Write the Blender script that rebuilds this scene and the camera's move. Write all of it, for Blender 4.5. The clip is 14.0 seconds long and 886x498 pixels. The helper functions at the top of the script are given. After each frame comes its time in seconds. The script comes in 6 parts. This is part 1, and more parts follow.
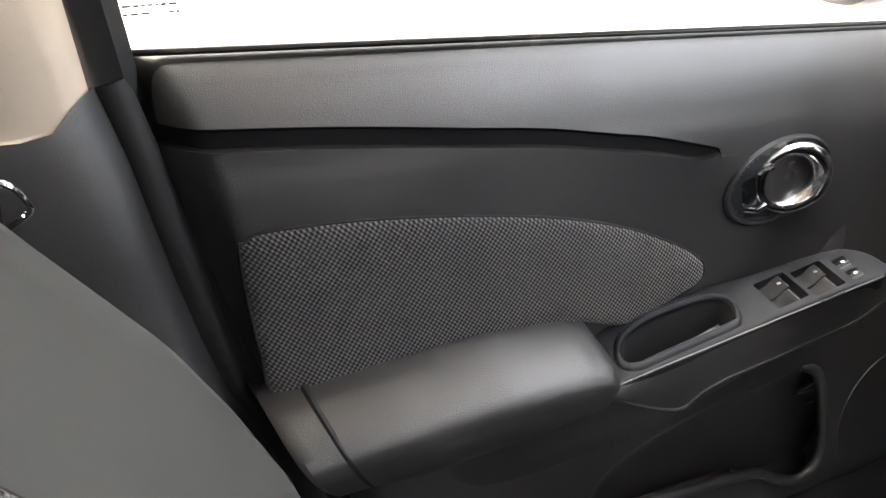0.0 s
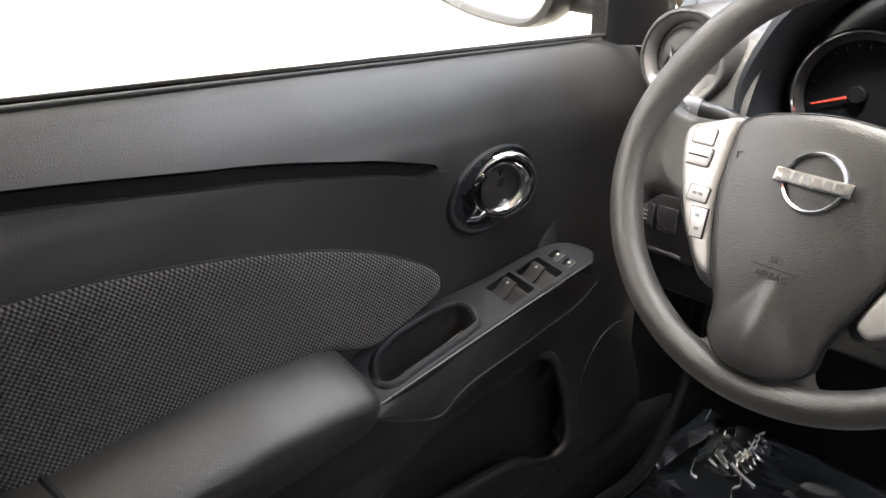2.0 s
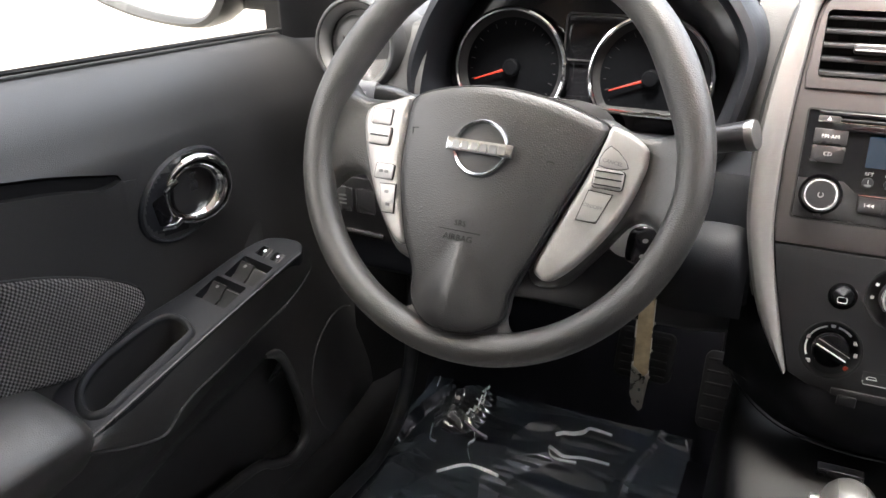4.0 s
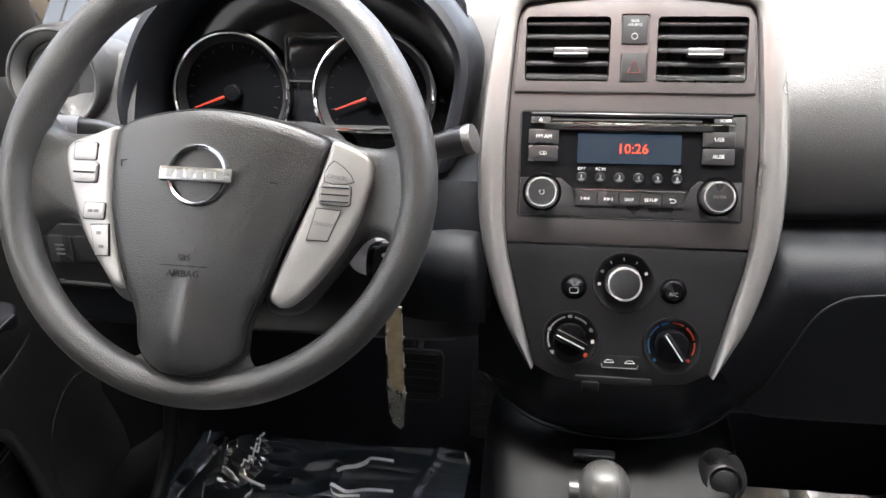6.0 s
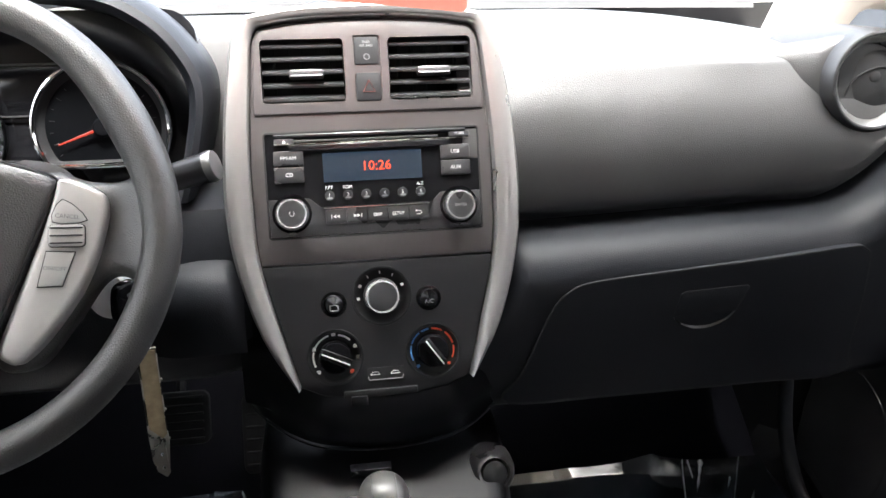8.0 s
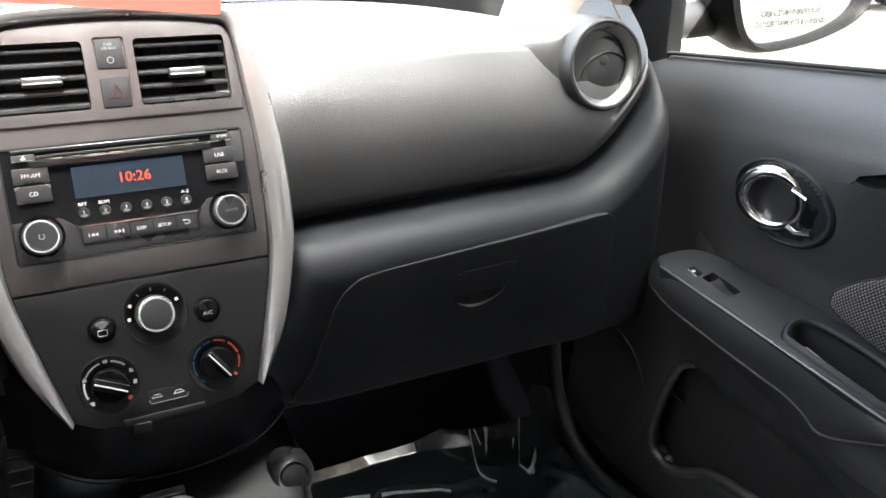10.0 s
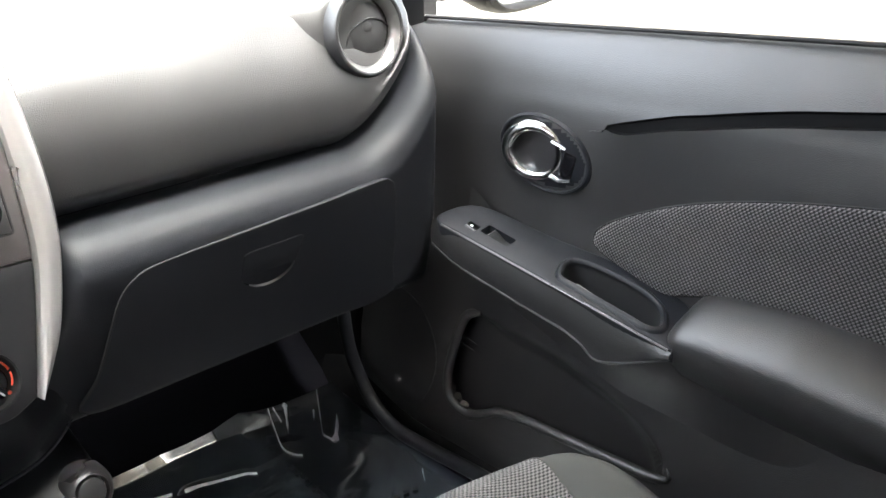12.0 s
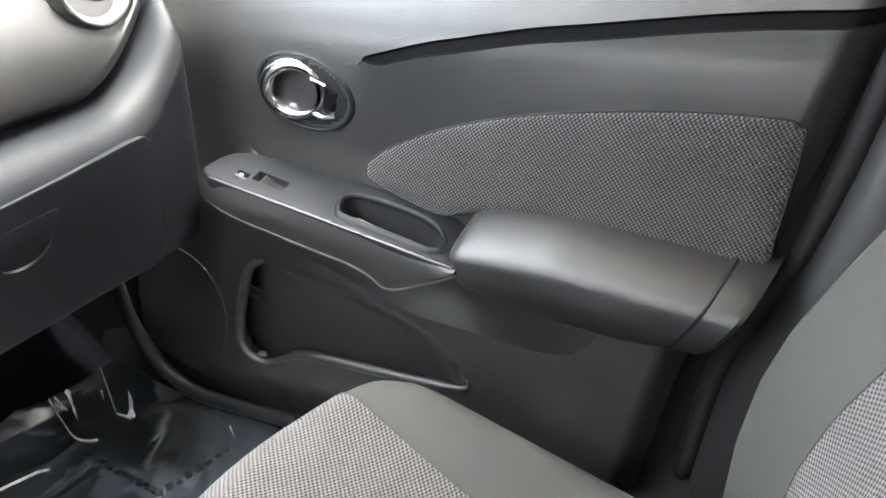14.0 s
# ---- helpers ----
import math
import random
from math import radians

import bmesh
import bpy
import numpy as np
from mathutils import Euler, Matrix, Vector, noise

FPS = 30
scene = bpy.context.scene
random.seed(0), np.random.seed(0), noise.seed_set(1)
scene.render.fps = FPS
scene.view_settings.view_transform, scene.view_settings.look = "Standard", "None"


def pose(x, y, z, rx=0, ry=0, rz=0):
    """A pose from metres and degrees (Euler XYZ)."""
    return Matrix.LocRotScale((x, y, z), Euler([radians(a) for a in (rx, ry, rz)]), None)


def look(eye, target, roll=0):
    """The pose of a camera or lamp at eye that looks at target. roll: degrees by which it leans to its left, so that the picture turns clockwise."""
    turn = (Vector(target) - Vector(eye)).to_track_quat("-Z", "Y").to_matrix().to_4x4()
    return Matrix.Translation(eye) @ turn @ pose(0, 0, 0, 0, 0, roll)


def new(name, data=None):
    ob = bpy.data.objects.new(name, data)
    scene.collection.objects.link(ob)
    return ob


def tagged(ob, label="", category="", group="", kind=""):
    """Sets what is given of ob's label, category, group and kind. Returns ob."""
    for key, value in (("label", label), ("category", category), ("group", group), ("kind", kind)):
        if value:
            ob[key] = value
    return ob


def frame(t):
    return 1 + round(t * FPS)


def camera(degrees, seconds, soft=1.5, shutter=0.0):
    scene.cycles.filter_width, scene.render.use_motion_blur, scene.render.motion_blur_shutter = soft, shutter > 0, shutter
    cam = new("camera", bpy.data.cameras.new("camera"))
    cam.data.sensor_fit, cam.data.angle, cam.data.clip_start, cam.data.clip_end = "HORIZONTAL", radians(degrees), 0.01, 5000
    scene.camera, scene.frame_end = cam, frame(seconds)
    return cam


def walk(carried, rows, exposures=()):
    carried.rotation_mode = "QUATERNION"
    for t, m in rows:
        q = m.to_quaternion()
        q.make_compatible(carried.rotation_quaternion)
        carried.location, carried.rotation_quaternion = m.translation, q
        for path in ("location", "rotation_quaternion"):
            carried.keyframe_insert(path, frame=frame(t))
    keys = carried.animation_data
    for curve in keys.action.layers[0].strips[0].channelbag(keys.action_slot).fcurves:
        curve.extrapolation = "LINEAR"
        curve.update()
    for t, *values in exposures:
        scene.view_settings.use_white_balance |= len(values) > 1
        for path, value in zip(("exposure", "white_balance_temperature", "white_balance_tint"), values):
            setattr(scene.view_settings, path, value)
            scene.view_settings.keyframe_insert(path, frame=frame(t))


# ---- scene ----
cam = camera(57.3, 14.0)
PATH = [
    (0, (-0.133, -0.786, 0.994), (-1.758, -0.05, 0.09), -0.3),
    (0.5, (-0.127, -0.784, 0.993), (-1.686, 0.121, 0.126), 0.2),
    (1, (-0.124, -0.783, 0.993), (-1.605, 0.262, 0.147), 0.3),
    (1.5, (-0.124, -0.785, 0.993), (-1.519, 0.383, 0.162), 0.0),
    (2, (-0.127, -0.787, 0.991), (-1.429, 0.488, 0.165), -0.4),
    (2.2, (-0.128, -0.788, 0.991), (-1.389, 0.53, 0.171), -0.2),
    (2.5, (-0.126, -0.79, 0.992), (-1.296, 0.61, 0.173), -0.1),
    (3, (-0.121, -0.791, 0.992), (-1.157, 0.711, 0.174), -0.3),
    (3.2, (-0.117, -0.79, 0.992), (-1.09, 0.75, 0.166), -0.4),
    (5.3, (-0.069, -0.758, 0.961), (-0.555, 1.025, 0.195), -1.0),
    (5.5, (-0.066, -0.754, 0.96), (-0.493, 1.049, 0.206), -1.0),
    (6, (-0.063, -0.75, 0.957), (-0.34, 1.086, 0.214), -0.9),
    (6.5, (-0.061, -0.749, 0.955), (-0.217, 1.11, 0.233), -0.9),
    (7, (-0.058, -0.752, 0.953), (-0.052, 1.123, 0.259), -0.3),
    (7.5, (-0.058, -0.756, 0.953), (0.103, 1.118, 0.271), -0.3),
    (8, (-0.058, -0.756, 0.953), (0.249, 1.096, 0.263), -0.4),
    (8.2, (-0.058, -0.755, 0.953), (0.317, 1.084, 0.262), -0.3),
    (10.3, (-0.067, -0.748, 0.964), (0.852, 0.871, 0.233), 0.2),
    (10.5, (-0.068, -0.746, 0.965), (0.905, 0.839, 0.23), 0.4),
    (11, (-0.075, -0.743, 0.966), (1.01, 0.766, 0.228), 0.3),
    (11.5, (-0.081, -0.74, 0.967), (1.125, 0.655, 0.193), 0.3),
    (12, (-0.083, -0.738, 0.968), (1.2, 0.571, 0.167), 0.4),
    (12.5, (-0.084, -0.738, 0.97), (1.283, 0.461, 0.138), 0.2),
    (13, (-0.086, -0.736, 0.971), (1.346, 0.365, 0.112), -1.1),
    (13.5, (-0.086, -0.735, 0.972), (1.404, 0.237, 0.059), -1.4),
    (14, (-0.085, -0.736, 0.974), (1.465, 0.097, 0.024), -0.6),
]
LOOK = [(0, 5.02, 6850, 9), (1.5, 4.6, 6850, 9), (3, 4.38, 6800, 9), (6.5, 4.22, 6400, 9), (8, 4.17, 6350, 8), (11, 4.58, 6450, 6), (12, 5.02, 6500, 6), (13, 5.48, 6550, 5), (14, 5.90, 6600, 5)]
walk(cam, [(t, look(eye, target, roll)) for t, eye, target, roll in PATH], LOOK)

# ---- light ----
world = bpy.data.worlds.new("sky")
scene.world = world
world.use_nodes = True
wn = world.node_tree.nodes
sky = wn.new("ShaderNodeTexSky")
sky.sky_type, sky.sun_disc = "NISHITA", False
sky.sun_elevation, sky.sun_rotation = radians(68), radians(180)
sky.air_density, sky.dust_density, sky.ozone_density = 0.6, 8.0, 0.2
haze = wn.new("ShaderNodeHueSaturation")
haze.inputs["Saturation"].default_value = 0.45
world.node_tree.links.new(sky.outputs[0], haze.inputs["Color"])
world.node_tree.links.new(haze.outputs[0], wn["Background"].inputs[0])
wn["Background"].inputs[1].default_value = 0.15
sun = new("sun", bpy.data.lights.new("sun", "SUN"))
sun.data.energy, sun.data.angle, sun.data.color = 1.5, radians(15), (1.0, 0.98, 0.955)
sun.matrix_world = pose(0, 0, 6, 22, 0, 0)


# ---- helpers of this scene ----
def root(name, place, label, category, group="", kind=""):
    ob = new(name)
    ob.location = place
    ob.empty_display_size = 0.05
    return tagged(ob, label, category, group, kind)


def finish(bm, name, mat, smooth=True):
    bmesh.ops.recalc_face_normals(bm, faces=bm.faces)
    me = bpy.data.meshes.new(name)
    bm.to_mesh(me)
    bm.free()
    if smooth:
        for p in me.polygons:
            p.use_smooth = True
        me.set_sharp_from_angle(angle=radians(38))
    for m in mat if isinstance(mat, (list, tuple)) else (mat,):
        me.materials.append(m)
    return me


def part(name, bm, material, parent=None, label="", smooth=True):
    """One mesh object from a bmesh in world coordinates, under a thing or a part."""
    ob = new(name, finish(bm, name, material, smooth))
    if parent is not None:
        ob.parent = parent
        if parent.data is None:
            ob.matrix_parent_inverse = Matrix.Translation(parent.location).inverted()
    if label:
        ob["label"] = label
    return ob


def lerp(table, v):
    """Piecewise smooth value from a short table of (key, value)."""
    if v <= table[0][0]:
        return table[0][1]
    for (a, p), (b, q) in zip(table, table[1:]):
        if v <= b:
            k = (v - a) / (b - a)
            return p + (q - p) * k
    return table[-1][1]


def curve(pts, n, closed=False):
    """Catmull-Rom through control points of any dimension, n steps a span."""
    pts = [np.array(p, float) for p in pts]
    c = len(pts)
    out = []
    for i in range(c if closed else c - 1):
        p0, p1, p2, p3 = (pts[(i + k) % c] if closed else pts[min(max(i + k, 0), c - 1)] for k in (-1, 0, 1, 2))
        for k in range(n):
            t = k / n
            out.append(0.5 * (2 * p1 + (p2 - p0) * t + (2 * p0 - 5 * p1 + 4 * p2 - p3) * t * t + (3 * p1 - p0 - 3 * p2 + p3) * t ** 3))
    if not closed:
        out.append(pts[-1])
    return out


def skin(rows, closed_u=False, closed_v=False, cap=False, bm=None):
    """A surface over rows of points."""
    bm = bm or bmesh.new()
    vs = [[bm.verts.new(tuple(p)) for p in row] for row in rows]
    nr, nc = len(vs), len(vs[0])
    for i in range(nr if closed_v else nr - 1):
        for j in range(nc if closed_u else nc - 1):
            a, b, c, d = vs[i][j], vs[i][(j + 1) % nc], vs[(i + 1) % nr][(j + 1) % nc], vs[(i + 1) % nr][j]
            try:
                bm.faces.new((a, b, c, d))
            except ValueError:
                pass
    if cap and closed_u:
        for row in (vs[0], vs[-1]):
            bm.faces.new(row)
    return bm


def tube(path, radius, sides=10, closed=False, flat=1.0, bm=None, taper=None):
    """A round or flattened bar along a path of points."""
    path = [Vector(p) for p in path]
    n = len(path)
    rows, up = [], None
    for i, p in enumerate(path):
        a = path[(i - 1) % n] if closed or i > 0 else p
        b = path[(i + 1) % n] if closed or i < n - 1 else p
        d = (b - a).normalized()
        if up is None:
            up = d.orthogonal().normalized()
        up = (up - d * up.dot(d)).normalized()
        side = d.cross(up)
        r = radius * (taper(i / max(1, n - 1)) if taper else 1)
        rows.append([p + up * math.cos(2 * math.pi * k / sides) * r + side * math.sin(2 * math.pi * k / sides) * r * flat for k in range(sides)])
    return skin(rows, closed_u=True, closed_v=closed, cap=not closed, bm=bm)


def lathe(profile, m, seg=40, squash=(1, 1), bm=None):
    """Turns (radius, height) pairs round the local z of m."""
    rows = []
    for r, h in profile:
        rows.append([m @ Vector((max(r, 1e-5) * math.cos(2 * math.pi * k / seg) * squash[0], max(r, 1e-5) * math.sin(2 * math.pi * k / seg) * squash[1], h)) for k in range(seg)])
    return skin(rows, closed_u=True, bm=bm)


def slab(outline, depth, m, bevel=0.0, segs=2, hole=None, bm=None):
    """A plate: 2D outline in the local xy of m, from local z = 0 down to -depth, the front edge rounded by bevel."""
    own = bmesh.new()
    pts = [Vector((p[0], p[1])) for p in outline]
    area = sum(a.x * b.y - b.x * a.y for a, b in zip(pts, pts[1:] + pts[:1]))
    if area < 0:
        pts.reverse()
    n = len(pts)

    def inset(d):
        res = []
        for i in range(n):
            e0, e1 = (pts[i] - pts[i - 1]), (pts[(i + 1) % n] - pts[i])
            n0, n1 = Vector((-e0.y, e0.x)).normalized(), Vector((-e1.y, e1.x)).normalized()
            k = n0 + n1
            k = k / max(0.35, k.length_squared / 2)
            res.append(pts[i] + k * d)
        return res
    rings = [[(p.x, p.y, -depth) for p in pts]]
    if bevel > 0:
        for k in range(segs + 1):
            a = math.pi / 2 * k / segs
            rings.append([(p.x, p.y, -bevel * (1 - math.sin(a))) for p in inset(bevel * (1 - math.cos(a)))])
    else:
        rings.append([(p.x, p.y, 0) for p in pts])
    vs = [[own.verts.new(m @ Vector(p)) for p in ring] for ring in rings]
    for r0, r1 in zip(vs, vs[1:]):
        for i in range(n):
            own.faces.new((r0[i], r0[(i + 1) % n], r1[(i + 1) % n], r1[i]))
    back = own.faces.new(list(reversed(vs[0])))
    if hole:
        own.faces.remove(back)
        es = [own.edges.get((vs[-1][i], vs[-1][(i + 1) % n])) for i in range(n)]
        for loop in hole if isinstance(hole[0], list) else [hole]:
            hv = [own.verts.new(m @ Vector((p[0], p[1], 0))) for p in loop]
            hb = [own.verts.new(m @ Vector((p[0], p[1], -depth))) for p in loop]
            k = len(hv)
            es += [own.edges.new((hv[i], hv[(i + 1) % k])) for i in range(k)]
            for i in range(k):
                own.faces.new((hv[i], hb[i], hb[(i + 1) % k], hv[(i + 1) % k]))
        bmesh.ops.triangle_fill(own, use_beauty=True, edges=es)
    else:
        own.faces.new(vs[-1])
    bmesh.ops.triangulate(own, faces=[f for f in own.faces if len(f.verts) > 4])
    if bm is None:
        return own
    me = bpy.data.meshes.new("join")
    own.to_mesh(me)
    own.free()
    bm.from_mesh(me)
    bpy.data.meshes.remove(me)
    return bm


def box(size, m, bevel=0.0, segs=2, bm=None):
    """A rounded block, centred on m."""
    own = bmesh.new()
    bmesh.ops.create_cube(own, size=1.0, matrix=Matrix.Diagonal((*size, 1)))
    if bevel:
        bmesh.ops.bevel(own, geom=own.edges[:], offset=bevel, segments=segs, profile=0.5, affect="EDGES")
    bmesh.ops.transform(own, matrix=m, verts=own.verts)
    if bm is None:
        return own
    me = bpy.data.meshes.new("join")
    own.to_mesh(me)
    own.free()
    bm.from_mesh(me)
    bpy.data.meshes.remove(me)
    return bm


def rounded(x0, y0, x1, y1, r, n=5):
    """A rounded rectangle as a 2D outline."""
    out = []
    for cx, cy, a in ((x1 - r, y1 - r, 0), (x0 + r, y1 - r, 90), (x0 + r, y0 + r, 180), (x1 - r, y0 + r, 270)):
        for k in range(n + 1):
            t = radians(a + 90 * k / n)
            out.append((cx + r * math.cos(t), cy + r * math.sin(t)))
    return out


def oval(cx, cy, rx, ry, n=40, turn=0.0):
    c, s = math.cos(turn), math.sin(turn)
    return [(cx + rx * math.cos(a) * c - ry * math.sin(a) * s, cy + rx * math.cos(a) * s + ry * math.sin(a) * c)
            for a in (2 * math.pi * k / n for k in range(n))]


def words(text, size, m, material, parent, name="lettering", depth=0.0002, align="CENTER"):
    """Raised lettering in the built-in font, on the local xy of m."""
    cu = bpy.data.curves.new(name, "FONT")
    cu.body, cu.size, cu.extrude, cu.align_x, cu.align_y, cu.resolution_u = text, size, depth, align, "CENTER", 2
    tmp = new(name, cu)
    me = bpy.data.meshes.new_from_object(tmp.evaluated_get(bpy.context.evaluated_depsgraph_get()))
    bpy.data.objects.remove(tmp)
    bpy.data.curves.remove(cu)
    bm = bmesh.new()
    bm.from_mesh(me)
    bpy.data.meshes.remove(me)
    bmesh.ops.transform(bm, matrix=m, verts=bm.verts)
    return part(name, bm, material, parent, smooth=False)


def basis(o, u, v):
    """A pose with its local x along u and y along v."""
    u, v = Vector(u).normalized(), Vector(v).normalized()
    n = u.cross(v).normalized()
    v = n.cross(u)
    return Matrix(((u.x, v.x, n.x, o[0]), (u.y, v.y, n.y, o[1]), (u.z, v.z, n.z, o[2]), (0, 0, 0, 1)))


# ---- materials ----
def material(name, color, rough=0.5, metal=0.0, bump=0.0, scale=600.0, kind="voronoi", vary=0.12, spec=0.5, coat=0.0, vary_scale=9.0):
    m = bpy.data.materials.new(name)
    m.use_nodes = True
    nt = m.node_tree
    n, link = nt.nodes, nt.links.new
    b = n["Principled BSDF"]
    b.inputs["Metallic"].default_value = metal
    b.inputs["Specular IOR Level"].default_value = spec
    b.inputs["Coat Weight"].default_value = coat
    b.inputs["Coat Roughness"].default_value = 0.12
    tc = n.new("ShaderNodeTexCoord")
    big = n.new("ShaderNodeTexNoise")
    big.inputs["Scale"].default_value, big.inputs["Detail"].default_value = vary_scale, 5
    link(tc.outputs["Object"], big.inputs["Vector"])
    ramp = n.new("ShaderNodeMapRange")
    ramp.inputs["From Min"].default_value, ramp.inputs["From Max"].default_value = 0.3, 0.7
    ramp.inputs["To Min"].default_value, ramp.inputs["To Max"].default_value = 1 - vary, 1 + vary
    link(big.outputs["Fac"], ramp.inputs["Value"])
    mix = n.new("ShaderNodeMix")
    mix.data_type, mix.blend_type = "RGBA", "MULTIPLY"
    mix.inputs["Factor"].default_value = 1.0
    mix.inputs["A"].default_value = (*color, 1)
    link(ramp.outputs["Result"], mix.inputs["B"])
    link(mix.outputs["Result"], b.inputs["Base Color"])
    rr = n.new("ShaderNodeMapRange")
    rr.inputs["From Min"].default_value, rr.inputs["From Max"].default_value = 0.3, 0.7
    rr.inputs["To Min"].default_value, rr.inputs["To Max"].default_value = max(0.02, rough - 0.06 * (rough > 0.15)), min(1, rough + 0.06 * (rough > 0.15))
    link(big.outputs["Fac"], rr.inputs["Value"])
    link(rr.outputs["Result"], b.inputs["Roughness"])
    if bump:
        if kind == "voronoi":
            tx = n.new("ShaderNodeTexVoronoi")
            tx.feature = "DISTANCE_TO_EDGE"
            tx.inputs["Scale"].default_value = scale
            out = tx.outputs["Distance"]
        else:
            tx = n.new("ShaderNodeTexNoise")
            tx.inputs["Scale"].default_value, tx.inputs["Detail"].default_value = scale, 3
            out = tx.outputs["Fac"]
        link(tc.outputs["Object"], tx.inputs["Vector"])
        bp = n.new("ShaderNodeBump")
        bp.inputs["Strength"].default_value, bp.inputs["Distance"].default_value = bump, 0.0006
        link(out, bp.inputs["Height"])
        link(bp.outputs["Normal"], b.inputs["Normal"])
    return m


def knit(name, light, dark, width, height, plane="yz", rough=0.85, edge=(-0.25, 0.45), bump=0.9):
    """Coarse knitted cloth: staggered stitches of lighter yarn over a dark ground."""
    m = bpy.data.materials.new(name)
    m.use_nodes = True
    nt = m.node_tree
    n, link = nt.nodes, nt.links.new
    b = n["Principled BSDF"]
    b.inputs["Roughness"].default_value = rough
    b.inputs["Sheen Weight"].default_value = 0.12

    def maths(op, a, c=None):
        k = n.new("ShaderNodeMath")
        k.operation = op
        for i, v in enumerate((a, c)):
            if isinstance(v, (int, float)):
                k.inputs[i].default_value = v
            elif v is not None:
                link(v, k.inputs[i])
        return k.outputs[0]
    tc, sep = n.new("ShaderNodeTexCoord"), n.new("ShaderNodeSeparateXYZ")
    wob = n.new("ShaderNodeTexNoise")
    wob.inputs["Scale"].default_value, wob.inputs["Detail"].default_value = 90, 2
    link(tc.outputs["Object"], wob.inputs["Vector"])
    link(tc.outputs["Object"], sep.inputs[0])
    u, v = sep.outputs["XYZ".index(plane[0].upper())], sep.outputs["XYZ".index(plane[1].upper())]
    u = maths("ADD", u, maths("MULTIPLY", v, 0.22))
    shake = maths("MULTIPLY", maths("SUBTRACT", wob.outputs["Fac"], 0.5), 0.7)
    f = maths("MULTIPLY", maths("COSINE", maths("ADD", maths("MULTIPLY", u, 2 * math.pi / width), shake)), maths("COSINE", maths("ADD", maths("MULTIPLY", v, 2 * math.pi / height), shake)))
    st = n.new("ShaderNodeMapRange")
    st.interpolation_type = "SMOOTHSTEP"
    st.inputs["From Min"].default_value, st.inputs["From Max"].default_value = edge
    link(f, st.inputs["Value"])
    no = n.new("ShaderNodeTexNoise")
    no.inputs["Scale"].default_value, no.inputs["Detail"].default_value = 420, 3
    link(tc.outputs["Object"], no.inputs["Vector"])
    yarn = n.new("ShaderNodeMix")
    yarn.data_type = "RGBA"
    yarn.inputs["A"].default_value, yarn.inputs["B"].default_value = (*(0.62 * c for c in light), 1), (*(min(1, 1.3 * c) for c in light), 1)
    link(no.outputs["Fac"], yarn.inputs["Factor"])
    mix = n.new("ShaderNodeMix")
    mix.data_type = "RGBA"
    mix.inputs["A"].default_value = (*dark, 1)
    link(st.outputs["Result"], mix.inputs["Factor"])
    link(yarn.outputs["Result"], mix.inputs["B"])
    link(mix.outputs["Result"], b.inputs["Base Color"])
    bp = n.new("ShaderNodeBump")
    bp.inputs["Strength"].default_value, bp.inputs["Distance"].default_value = bump, 0.0012
    link(f, bp.inputs["Height"])
    link(bp.outputs["Normal"], b.inputs["Normal"])
    return m


def glowing(name, color, strength):
    m = bpy.data.materials.new(name)
    m.use_nodes = True
    b = m.node_tree.nodes["Principled BSDF"]
    b.inputs["Base Color"].default_value = (0.01, 0.01, 0.01, 1)
    b.inputs["Specular IOR Level"].default_value = 0.2
    b.inputs["Emission Color"].default_value = (*color, 1)
    b.inputs["Emission Strength"].default_value = strength
    return m


def glass(name, tint=(0.95, 0.97, 0.96)):
    m = bpy.data.materials.new(name)
    m.use_nodes = True
    n, link = m.node_tree.nodes, m.node_tree.links.new
    tr, gl, lw, mx = n.new("ShaderNodeBsdfTransparent"), n.new("ShaderNodeBsdfGlossy"), n.new("ShaderNodeLayerWeight"), n.new("ShaderNodeMixShader")
    tr.inputs[0].default_value = (*tint, 1)
    gl.inputs["Roughness"].default_value = 0.0
    pw, ad = n.new("ShaderNodeMath"), n.new("ShaderNodeMath")
    pw.operation, ad.operation = "POWER", "MULTIPLY_ADD"
    pw.inputs[1].default_value, ad.inputs[1].default_value, ad.inputs[2].default_value = 5.0, 0.8, 0.05
    lw.inputs["Blend"].default_value = 0.5
    link(lw.outputs["Facing"], pw.inputs[0])
    link(pw.outputs[0], ad.inputs[0])
    link(ad.outputs[0], mx.inputs[0])
    link(tr.outputs[0], mx.inputs[1])
    link(gl.outputs[0], mx.inputs[2])
    link(mx.outputs[0], n["Material Output"].inputs["Surface"])
    return m


PANEL = material("black grained plastic", (0.0175, 0.0172, 0.0178), 0.43, bump=0.5, scale=560, spec=1.0)
SOFT = material("black soft-touch pad", (0.020, 0.0198, 0.0200), 0.42, bump=0.55, scale=520, spec=0.9)
SMOOTH = material("black satin plastic", (0.026, 0.0255, 0.027), 0.30, bump=0.10, scale=900, spec=0.7)
GLOSS = material("gloss black plastic", (0.006, 0.006, 0.007), 0.10, vary=0.05, spec=0.3)
DARK = material("dull black plastic", (0.010, 0.010, 0.011), 0.7, bump=0.2, scale=500, spec=0.25)
# stack plastic lightened and reddened to carry the red tag's reflected glow
UPPER = material("satin stack plastic with red glow in its colour", (0.046, 0.041, 0.041), 0.33, bump=0.10, scale=900, spec=0.8)
# base colour lowered to carry the dash's shade over console and stack base
CONSOLE = material("console plastic darkened for shade", (0.0055, 0.0058, 0.0070), 0.36, bump=0.15, scale=700, spec=0.2)
RUBBER = material("black rubber", (0.009, 0.009, 0.010), 0.7)
GROOVEBLACK = material("dull black groove floor", (0.0045, 0.0045, 0.005), 0.8, spec=0.12)
